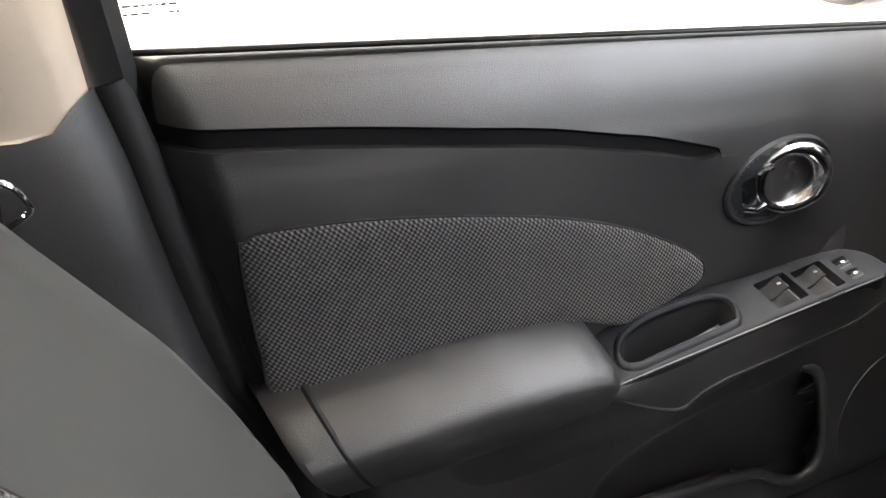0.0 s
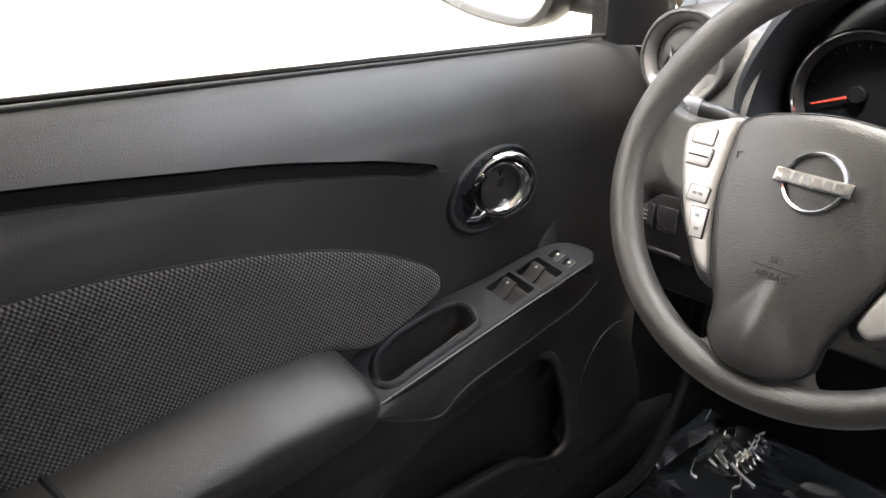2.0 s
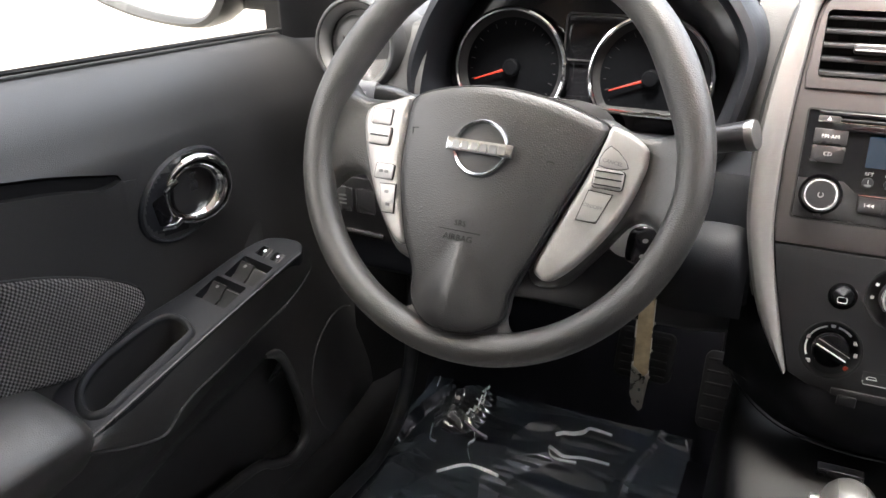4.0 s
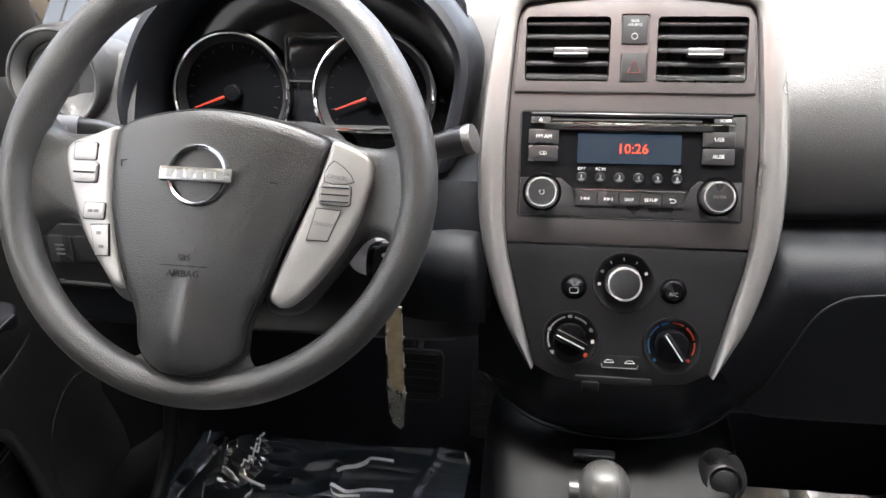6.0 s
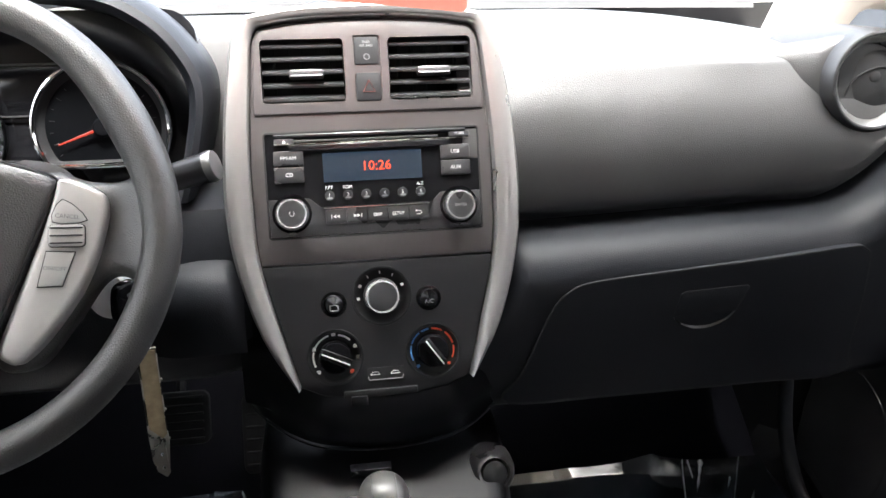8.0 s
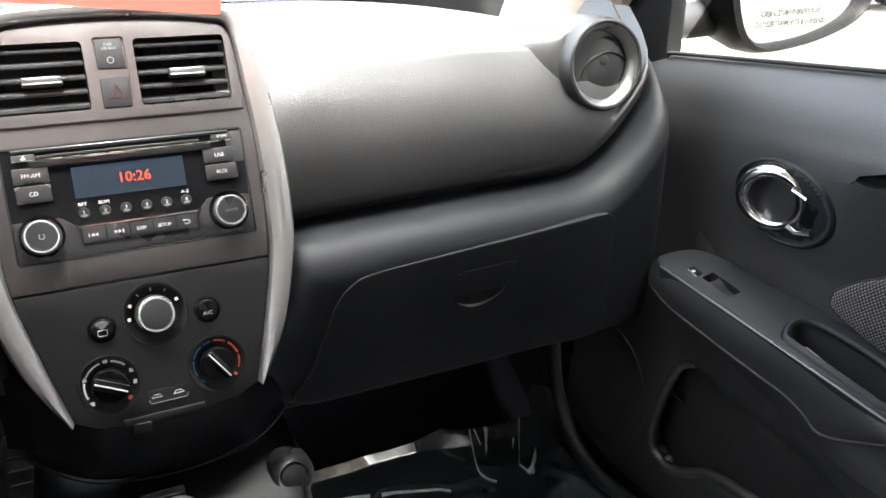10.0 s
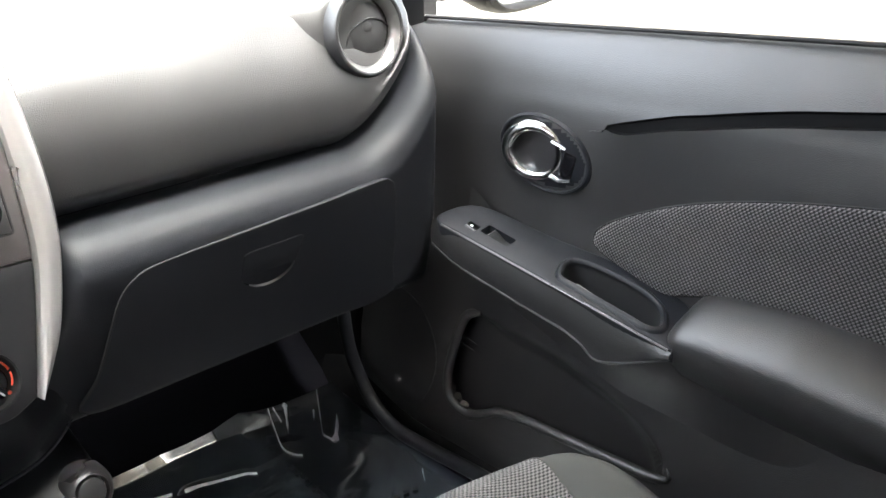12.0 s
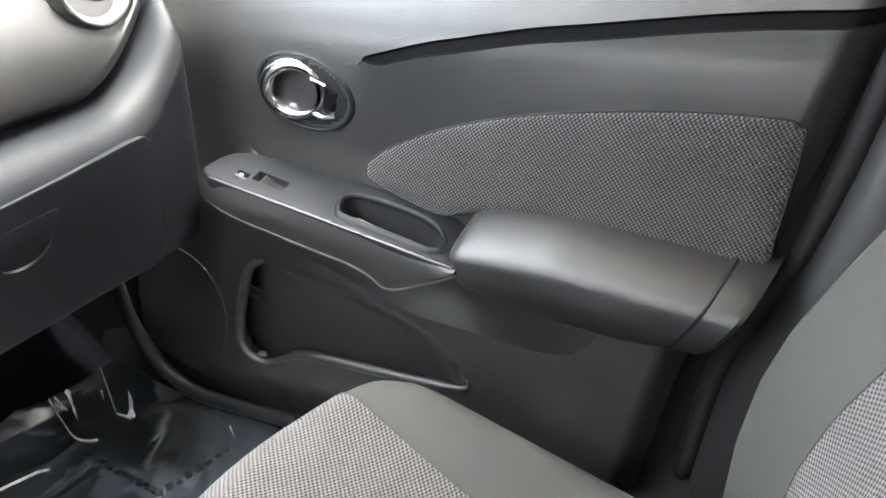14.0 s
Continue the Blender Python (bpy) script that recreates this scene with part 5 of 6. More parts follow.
part("emblem_bar", slab(rounded(-0.0312, -0.0060, 0.0312, 0.0060, 0.0012), 0.006, em @ pose(0, 0, 0.0045), 0.0012), EMB, emblem)
for k in range(6):
    part("bar_relief", slab(rounded(-0.0248 + 0.0086 * k, -0.0034, -0.0186 + 0.0086 * k, 0.0034, 0.0008), 0.0005, em @ pose(0, 0, 0.0049)), SATIN, emblem, smooth=False)
words("AIRBAG", 0.0080, HM @ pose(-0.006, -0.083, pad_height(0, -0.083) + 0.0004), DIMINK, wheel)
words("SRS", 0.0072, HM @ pose(-0.006, -0.070, pad_height(0, -0.070) + 0.0004), DIMINK, wheel)
part("letter_line", box((0.040, 0.0007, 0.0006), HM @ pose(-0.006, -0.0765, pad_height(0, -0.0765) + 0.0002)), RUBBER, wheel)
TRIMS = {1: [(0.1055, 0.0355), (0.1230, 0.0310), (0.1360, 0.0225), (0.1385, 0.012), (0.1370, -0.002), (0.1285, -0.032), (0.1140, -0.060), (0.0950, -0.087), (0.0780, -0.1030), (0.0685, -0.1035), (0.0615, -0.0940), (0.0705, -0.066), (0.0825, -0.034), (0.0915, -0.010), (0.1010, 0.022)],
         -1: [(0.0850, 0.0390), (0.1060, 0.0325), (0.1270, 0.0250), (0.1325, 0.0160), (0.1300, 0.0), (0.1190, -0.029), (0.1020, -0.062), (0.0800, -0.0910), (0.0690, -0.0985), (0.0632, -0.0940), (0.0730, -0.066), (0.0820, -0.034), (0.0845, -0.010), (0.0855, 0.022)]}
for sx in (-1, 1):
    edge = [(sx * x, y) for x, y in curve(TRIMS[sx], 4, True)]
    bm = slab(edge, 0.016, Matrix.Identity(4), 0.005, 4)
    bmesh.ops.subdivide_edges(bm, edges=[e for e in bm.edges if e.calc_length() > 0.02], cuts=2)
    for v in bm.verts:
        v.co = HM @ Vector((v.co.x, v.co.y, v.co.z + 0.0035 - 0.10 * max(0.0, abs(v.co.x) - 0.10)))
    trim = part("spoke_trim", bm, WHEELSILVER, wheel, "satin silver spoke trim with buttons")
    tm = HM @ pose(0, 0, 0.0036) @ pose(0.10 * sx, 0, 0, 0, 4.5 * sx, 0) @ pose(-0.10 * sx, 0, 0)

    def button(pts, name, mat=WHEELSILVER, text="", at=(0, 0), lift=0.0):
        out = [(sx * x, y) for x, y in pts]
        part("button_gap", slab([(sx * at[0] + (x - sx * at[0]) * 1.06, at[1] + (y - at[1]) * 1.06) for x, y in out], 0.002, tm @ pose(0, 0, 0.0005)), DIMINK, trim)
        b = part(name, slab(out, 0.003, tm @ pose(0, 0, 0.0012 + lift), 0.0008), mat, trim)
        if text:
            words(text, 0.0046, tm @ pose(sx * at[0], at[1], 0.0014 + lift, 0, 0, -6), GREYINK, b)
    if sx > 0:
        button(curve([(0.108, 0.0180), (0.1250, 0.0020), (0.1010, 0.0010)], 3, True), "cancel_button", WHEELSILVER, "CANCEL", (0.1115, 0.0048))
        button(rounded(0.0985, -0.0180, 0.1235, -0.0015, 0.003), "speed_rocker", WHEELSILVER, "", (0.111, -0.0098), 0.002)
        for y in (-0.0040, -0.0098, -0.0155):
            part("rocker_line", box((0.023, 0.0011, 0.0015), tm @ pose(0.111, y, 0.0034), 0.0004), RUBBER, trim)
        button([(0.0905, -0.0475), (0.0965, -0.0215), (0.1165, -0.0225), (0.1075, -0.0475)], "on_off_button", WHEELSILVER, "ON/OFF", (0.1025, -0.0345))
    else:
        button(rounded(0.1010, 0.0085, 0.1225, 0.0235, 0.002), "source_button", WHEELSILVER, "", (0.112, 0.016))
        button(rounded(0.0980, -0.0110, 0.1210, 0.0060, 0.003), "volume_rocker", WHEELSILVER, "", (0.1095, -0.0025), 0.002)
        part("rocker_line", box((0.020, 0.0016, 0.0015), tm @ pose(-0.1095, -0.0025, 0.0034), 0.0004), RUBBER, trim)
        button(rounded(0.0880, -0.0420, 0.1075, -0.0280, 0.002), "voice_button", WHEELSILVER, "", (0.0978, -0.035))
        button([(0.0800, -0.0720), (0.0830, -0.0460), (0.0995, -0.0470), (0.0925, -0.0725)], "phone_button", WHEELSILVER, "", (0.089, -0.060))
        for x, y in ((-0.1010, -0.0350), (-0.0950, -0.0350), (-0.0905, -0.0535), (-0.0870, -0.065)):
            part("button_mark", slab(rounded(x - 0.0022, y - 0.0014, x + 0.0022, y + 0.0014, 0.0008), 0.0004, tm @ pose(0, 0, 0.0017)), GREYINK, trim)

# ---- steering column with stalks, lock and key ----
column = root("steering_column", (-0.34, -0.03, 0.66), "black steering column cover with stalks and ignition lock", "steering column")
rows = []
for k in np.linspace(0, 1, 8):
    c = Vector((-0.35, -0.078 + 0.12 * k, 0.735 - 0.025 * k))
    w, h = 0.062 + 0.014 * k, 0.050 + 0.012 * k
    rows.append([c + Vector((w * math.copysign(abs(math.cos(a)) ** 0.6, math.cos(a)), 0, h * math.copysign(abs(math.sin(a)) ** 0.6, math.sin(a)) - 0.012 * (math.sin(a) < 0))) for a in np.linspace(0, 2 * math.pi, 36, endpoint=False)])
part("column_cover", skin(rows, closed_u=True, cap=True), SMOOTH, column, "black two-piece column cover")
for sx in (-1, 1):
    tip = Vector((-0.1385, -0.080, 0.7875)) if sx > 0 else Vector((-0.545, -0.080, 0.7905))
    path = [Vector((-0.35 + sx * 0.06, -0.052, 0.748)), Vector((-0.35 + sx * 0.12, -0.062, 0.757 if sx > 0 else 0.779)), tip - Vector((sx * 0.038, -0.008, 0.012 if sx > 0 else 0.004)), tip - Vector((sx * 0.004, -0.001, 0.001))]
    stalk = part("stalk", tube(curve(path, 5), 0.0105, 16, taper=lambda t: 0.80 + 0.45 * t), SMOOTH, column, "black control stalk")
    d = (path[-1] - path[-2]).normalized()
    part("stalk_cap", tube([tip - d * 0.004, tip + d * 0.0005, tip + d * 0.0030, tip + d * 0.0036], 0.0134, 20, taper=lambda t: 1.0 if t < 0.5 else 0.93 if t < 0.9 else 0.80), SATIN, stalk, "grey rounded stalk end")
    if sx < 0:
        a, b = path[2] - d * 0.006, path[3]
        part("twist_switch", tube([a.lerp(b, k / 6) for k in range(7)], 0.0128, 20), LOCKGREY, stalk, "grey twist switch with light symbols")
        for k in range(2):
            p = path[2] + d * (0.001 + 0.010 * k)
            part("stalk_mark", box((0.0045, 0.0008, 0.0045), Matrix.Translation(p + Vector((0, -0.0125, 0.0035))) @ pose(0, 0, 0, -20), 0.0003), WHITEINK, stalk, smooth=False)
        continue
    for k in range(3):
        p = path[1].lerp(path[2], 0.45 + 0.24 * k)
        part("stalk_mark", box((0.006, 0.0008, 0.0030), Matrix.Translation(p + Vector((0, -0.0098, 0.004))) @ pose(0, 0, 0, -25)), WHITEINK, stalk, smooth=False)
im = basis((-0.243, -0.058, 0.669), (0.94, -0.34, 0), (0, 0.2, 1))
lock = part("ignition_lock", lathe([(0.022, -0.03), (0.0215, -0.004), (0.020, 0.0), (0.012, 0.001), (0, 0.001)], im, 32), LOCKGREY, column, "round grey ignition lock")
kh = im @ pose(0.029, 0, 0.012)
keyob = root("car_key", tuple((kh @ Vector((0, 0, 0)))), "black car key with a long metal tag", "key")
bm = slab([tuple(p) for p in curve([(-0.010, -0.015), (-0.013, 0.0), (-0.010, 0.015), (0.006, 0.019), (0.014, 0.012), (0.015, -0.012), (0.006, -0.019)], 4, True)], 0.009, kh @ pose(0.004, 0, 0.006, 0, 66, 0), 0.003)
part("key_head", bm, GLOSS, keyob, "black key head")
for k in range(2):
    part("key_button", slab(oval(0.001, -0.008 + 0.015 * k, 0.0034, 0.0022, 16), 0.001, kh @ pose(0.004, 0, 0.0066, 0, 66, 0)), GREYINK, keyob)
part("key_ring", tube([Vector((-0.209, -0.108, 0.648)) + Vector((0.002 * math.sin(a), 0.006 * math.sin(a), 0.014 * math.cos(a))) for a in np.linspace(0, 2 * math.pi, 24, endpoint=False)], 0.0008, 6, True), CHROME, keyob)
tg = basis((-0.2055, -0.110, 0.579), (1, 0.25, 0.0), (0.12, 0.0, 1)) @ Matrix.Diagonal((0.80, 1, 1, 1))
tag_edge = [(-0.010, 0.062), (0.010, 0.062), (0.0105, -0.035), (0.006, -0.038), (0.007, -0.066), (0.003, -0.070), (-0.006, -0.062), (-0.0095, -0.050), (-0.0105, -0.020)]
tg_part = part("key_tag", slab(tag_edge, 0.0022, tg, 0.0006), STEEL, keyob, "long worn metal tag", smooth=False)
part("tag_paper", slab([(-0.0085, 0.060), (0.0085, 0.060), (0.009, -0.024), (0.004, -0.028), (-0.002, -0.022), (-0.0085, -0.016)], 0.0006, tg @ pose(0, 0, 0.0012)), material("tan paper", (0.36, 0.29, 0.18), 0.7, vary=0.25, vary_scale=120), tg_part, "tan paper insert", smooth=False)
for y in (-0.044, -0.058):
    part("rivet", lathe([(0.0022, 0.0), (0.0018, 0.0012), (0, 0.0016)], tg @ pose(0.001, y, 0.0), 14), CHROME, tg_part)
for y in (0.030, 0.0, -0.030):
    part("tooth", box((0.002, 0.002, 0.0024), tg @ pose(0.011, y, -0.001), 0.0004), STEEL, tg_part)

# ---- lower stack, centre console and gear lever ----
console = root("centre_console", (0, -0.25, FLOOR), "black centre console below the stack", "centre console")
rows = []
for u in np.linspace(-0.138, 0.138, 31):
    k = min(1.0, abs(u) / 0.138)
    za = 0.486 + 2.0 * u * u
    edge = max(0.0, (abs(u) - 0.060) / 0.078)
    rows.append([(u, y, z) for y, z in ((0.03, 0.64 + 0.02 * k), (-0.045 + 0.04 * edge, 0.61), (-0.068 + 0.045 * edge, 0.575), (-0.080 + 0.058 * edge, 0.552), (-0.082 + 0.060 * edge, 0.53), (-0.074 + 0.052 * edge, za + 0.016), (-0.062 + 0.05 * edge ** 2, za + 0.003), (-0.055 + 0.05 * edge ** 2, za), (-0.02 + 0.05 * edge ** 2, za - 0.004))])
part("stack_base", skin(rows), CONSOLE, console, "rounded black base of the stack")
part("base_edge", tube([(u, -0.0605 + 0.05 * max(0.0, (abs(u) - 0.060) / 0.078) ** 2, 0.4845 + 2.0 * u * u) for u in np.linspace(-0.132, 0.132, 30)], 0.0010, 6), SHADEPLASTIC, console)
part("card_slot", box((0.070, 0.004, 0.007), pose(-0.006, -0.0775, 0.5595, -8), 0.001), RUBBER, console)
part("slot_catch", box((0.016, 0.004, 0.010), pose(-0.027, -0.0805, 0.5535, -8), 0.0015), DARK, console)
rows = []
for y, zt, w in ((0.20, 0.46, 0.125), (0.02, 0.475, 0.128), (-0.03, 0.472, 0.126), (-0.07, 0.455, 0.122), (-0.12, 0.425, 0.116), (-0.18, 0.395, 0.108), (-0.30, 0.375, 0.102), (-0.60, 0.370, 0.10), (-0.80, 0.370, 0.10)):
    rows.append([(x * w, y, z) for x, z in ((-1.12, FLOOR), (-1.08, zt - 0.12), (-1.04, zt - 0.05), (-0.98, zt - 0.012), (-0.88, zt), (-0.5, zt + 0.002), (0, zt + 0.003), (0.5, zt + 0.002), (0.88, zt), (0.98, zt - 0.012), (1.04, zt - 0.05), (1.08, zt - 0.12), (1.12, FLOOR))])
part("console_body", skin([[Vector(q) for q in curve(r, 3)] for r in rows]), CONSOLE, console, "black satin console body")
m = basis((0.106, -0.076, 0.452), (1, 0.1, 0), (0, 0.45, 1))
boss = part("side_boss", lathe([(0.030, -0.03), (0.026, -0.012), (0.020, 0.0), (0.0165, 0.003), (0.0155, -0.002)], m, 32), SMOOTH, console, "rounded boss with a round cap")
part("cap", lathe([(0.0135, -0.004), (0.0130, 0.003), (0.011, 0.0045), (0, 0.005)], m, 28), RUBBER, boss)
lever = root("gear_lever", (0, -0.10, 0.42), "automatic gear lever with silver and grey knob", "gear lever")
part("gate_plate", box((0.075, 0.16, 0.006), pose(-0.008, -0.15, 0.415, 12), 0.003), GLOSS, lever)
part("shaft", tube([(-0.008, -0.115, 0.40), (-0.008, -0.125, 0.45), (-0.008, -0.13, 0.47)], 0.009, 14), CHROME, lever)
km = pose(-0.0115, -0.132, 0.478) @ Matrix.Diagonal((0.80, 0.80, 0.86, 1))
def blob(a0, a1, mat, name, label):
    rows = []
    for k in np.linspace(a0, a1, 9):
        r = 0.0285 * math.cos(k) ** 0.9
        rows.append([km @ Vector((0.0295 * math.sin(k), r * 1.25 * math.cos(b), r * math.sin(b))) for b in np.linspace(0, 2 * math.pi, 28, endpoint=False)])
    return part(name, skin(rows, closed_u=True, cap=True), mat, lever, label)
blob(-0.50, 0.50, material("warm grey knob", (0.16, 0.155, 0.145), 0.30, 0.3), "knob_centre", "grey knob centre")
blob(-1.45, -0.51, SILVER, "knob_cheek", "silver knob cheek")
blob(0.51, 1.45, SILVER, "knob_cheek", "silver knob cheek")
part("release_button", tube([km @ Vector(p) for p in ((-0.022, 0, -0.004), (-0.036, 0, -0.004), (-0.039, 0, -0.004), (-0.0395, 0, -0.004))], 0.0085, 18, taper=lambda t: 1.0 if t < 0.8 else 0.85), SILVER, lever, "silver release button")
part("knob_back", box((0.040, 0.012, 0.010), pose(-0.020, -0.096, 0.486), 0.002), GLOSS, lever)

# ---- pedals ----
for x, w, h, name in ((-0.265, 0.085, 0.075, "brake_pedal"), (-0.155, 0.05, 0.115, "accelerator_pedal")):
    pd = root(name, (x, 0.30, 0.28), "black rubber %s in the dark footwell" % name.replace("_", " "), "pedal")
    m = basis((x, 0.285, 0.335 if w > 0.06 else 0.30), (1, 0, 0), (0, 0.42, 0.9))
    pp = part("pedal_pad", slab(rounded(-w / 2, -h / 2, w / 2, h / 2, 0.012), 0.012, m, 0.003), RUBBER, pd)
    for k in range(6):
        part("rib", box((w * 0.8, 0.004, 0.003), m @ pose(0, -h / 2 + h * (k + 0.7) / 6.4, 0.001), 0.001), RUBBER, pp)
    part("pedal_arm", tube([m @ Vector((0, 0, -0.01)), m @ Vector((0, 0.08, -0.05)), m @ Vector((0, 0.24, -0.02))], 0.007, 8), DARK, pd)

# ---- seats ----
def front_seat(xc, who, centre):
    seat = root("front_seat", (xc, -0.55, FLOOR), "grey %s seat with knitted cloth centre and plain bolsters" % who, "car seat", "front seats")

    def cushion(u, w, lift=0.0):
        """u across from -1 to 1, w from the nose (0) to the rear (1)."""
        x = xc + u * 0.240
        yf = -0.228 - 1.0 * (u * 0.240) ** 2 - 0.045 * abs(u) ** 6
        y = yf + 0.012 - 0.48 * w
        nose = min(1.0, w / (0.16 + 0.16 * abs(u) ** 3))
        z = 0.325 + 0.088 * math.sin(nose * math.pi / 2) ** 0.75 - 0.11 * max(0.0, w - 0.15)
        a = abs(u)
        z += 0.030 * math.exp(-((a - 0.78) / 0.22) ** 2) * nose - 0.85 * max(0.0, a - 0.72) ** 2 - 0.012 * math.exp(-(u / 0.5) ** 2) * w
        y = y + 0.0
        return Vector((x, y, z + lift))
    us = np.sin(np.linspace(-math.pi / 2, math.pi / 2, 44))
    ws = np.linspace(0, 1, 40) ** 1.6
    rows = [[Vector((p.x, p.y, 0.20)) for p in (cushion(u, 0) for u in us)]] + [[cushion(u, w) for u in us] for w in ws]
    rows = [[Vector((r[0].x, r[0].y, 0.20))] + r + [Vector((r[-1].x, r[-1].y, 0.20))] for r in rows]
    cu = part("cushion", skin(rows), SEATGREY, seat, "grey seat cushion")
    us = np.linspace(-0.67, 0.67, 34)
    part("cushion_centre", skin([[cushion(u * (1 - 0.55 * min(w, 0.5)), w, 0.0025) for u in us] for w in ws]), SEATKNIT, cu, "light grey knitted centre")
    for sx in (-1, 1):
        part("seam", tube([cushion(sx * 0.67 * (1 - 0.55 * min(w, 0.5)), w, 0.0022) for w in ws], 0.0012, 6), SEATGREY, cu)
    CREST = [(0.28, -0.690), (0.48, -0.683), (0.545, -0.689), (0.60, -0.702), (0.67, -0.733), (0.73, -0.765), (0.82, -0.831), (0.90, -0.872), (1.02, -0.905)] if who == "driver" else [(0.28, -0.696), (0.48, -0.700), (0.545, -0.708), (0.60, -0.723), (0.67, -0.753), (0.73, -0.782), (0.82, -0.836), (0.90, -0.884), (1.02, -0.915)]

    def back(u, z, lift=0.0):
        a = abs(u)
        y = lerp(CREST, z) - 0.062 * max(0.0, 1 - (a / 0.80) ** 2) ** 0.8 - (0.9 * max(0.0, a - 0.80)) ** 2 * 4.0
        top = max(0.0, (z - 0.93) / 0.09)
        return Vector((xc + u * (0.245 - 0.04 * top * top), y + lift, z))
    us = np.sin(np.linspace(-math.pi / 2, math.pi / 2, 44))
    zs = np.linspace(0.28, 1.02, 46)
    rows = [[back(u, z) for u in us] for z in zs]
    rows = [[Vector((r[0].x, r[0].y - 0.10, r[0].z))] + r + [Vector((r[-1].x, r[-1].y - 0.10, r[-1].z))] for r in rows]
    rows.append([Vector((p.x, p.y - 0.06, p.z + 0.02)) for p in rows[-1]])
    bk = part("backrest", skin(rows), SEATGREY, seat, "grey backrest with tall bolsters")
    us = np.linspace(-centre, centre, 30)
    part("backrest_centre", skin([[back(u, z, 0.003) for u in us] for z in zs[:-3]]), SEATBACK, bk, "light grey knitted centre")
    for sx in (-1, 1):
        part("seam", tube([back(sx * centre, z, 0.003) for z in zs[:-3]], 0.0012, 6), SEATGREY, bk)


front_seat(0.330, "passenger", 0.42)
front_seat(-0.358, "driver", 0.28)

# ---- seat belt tongue at the driver's pillar ----
belt = root("seat_belt", (-0.64, -0.85, 0.78), "black seat belt with a bright metal tongue", "seat belt")
bt = basis((-0.640, -0.846, 0.800), (0.0, 1, -0.1), (0.25, 0, 1))
part("tongue", tube([bt @ Vector((x, y, 0)) for x, y in curve([(0.006, 0.018), (0.018, 0.002), (0.016, -0.006), (0.002, -0.016), (-0.020, -0.018), (-0.022, 0.02)], 4, True)], 0.0022, 8, True), CHROME, belt, "bright metal tongue")
part("webbing", box((0.046, 0.60, 0.0014), bt @ pose(-0.02, -0.30, -0.004), 0.0004), RUBBER, belt)

# ---- clear protective film over the floor mats ----
FILM = material("clear glossy film over black mat", (0.027, 0.034, 0.044), 0.11, vary=0.25, coat=1.0, vary_scale=18, spec=0.8)
FILM.node_tree.nodes["Principled BSDF"].inputs["IOR"].default_value = 2.1
FILM.node_tree.nodes["Principled BSDF"].inputs["Coat IOR"].default_value = 1.9
# near-white base colour paints the glints on the film's folds
GLINTFOLD = material("creased film with glints painted white", (0.92, 0.93, 0.94), 0.15, vary=0.3, coat=1.0, vary_scale=40)


def along(p, line):
    """Distance of p from a polyline, and how far along it the nearest place lies (0 to 1)."""
    best, where, total = 9.0, 0.0, len(line) - 1
    for n, (a, b) in enumerate(zip(line, line[1:])):
        a, b = Vector(a), Vector(b)
        t = max(0.0, min(1.0, (p - a).dot(b - a) / max(1e-9, (b - a).length_squared)))
        d = (p - a - (b - a) * t).length
        if d < best:
            best, where = d, (n + t) / total
    return best, where


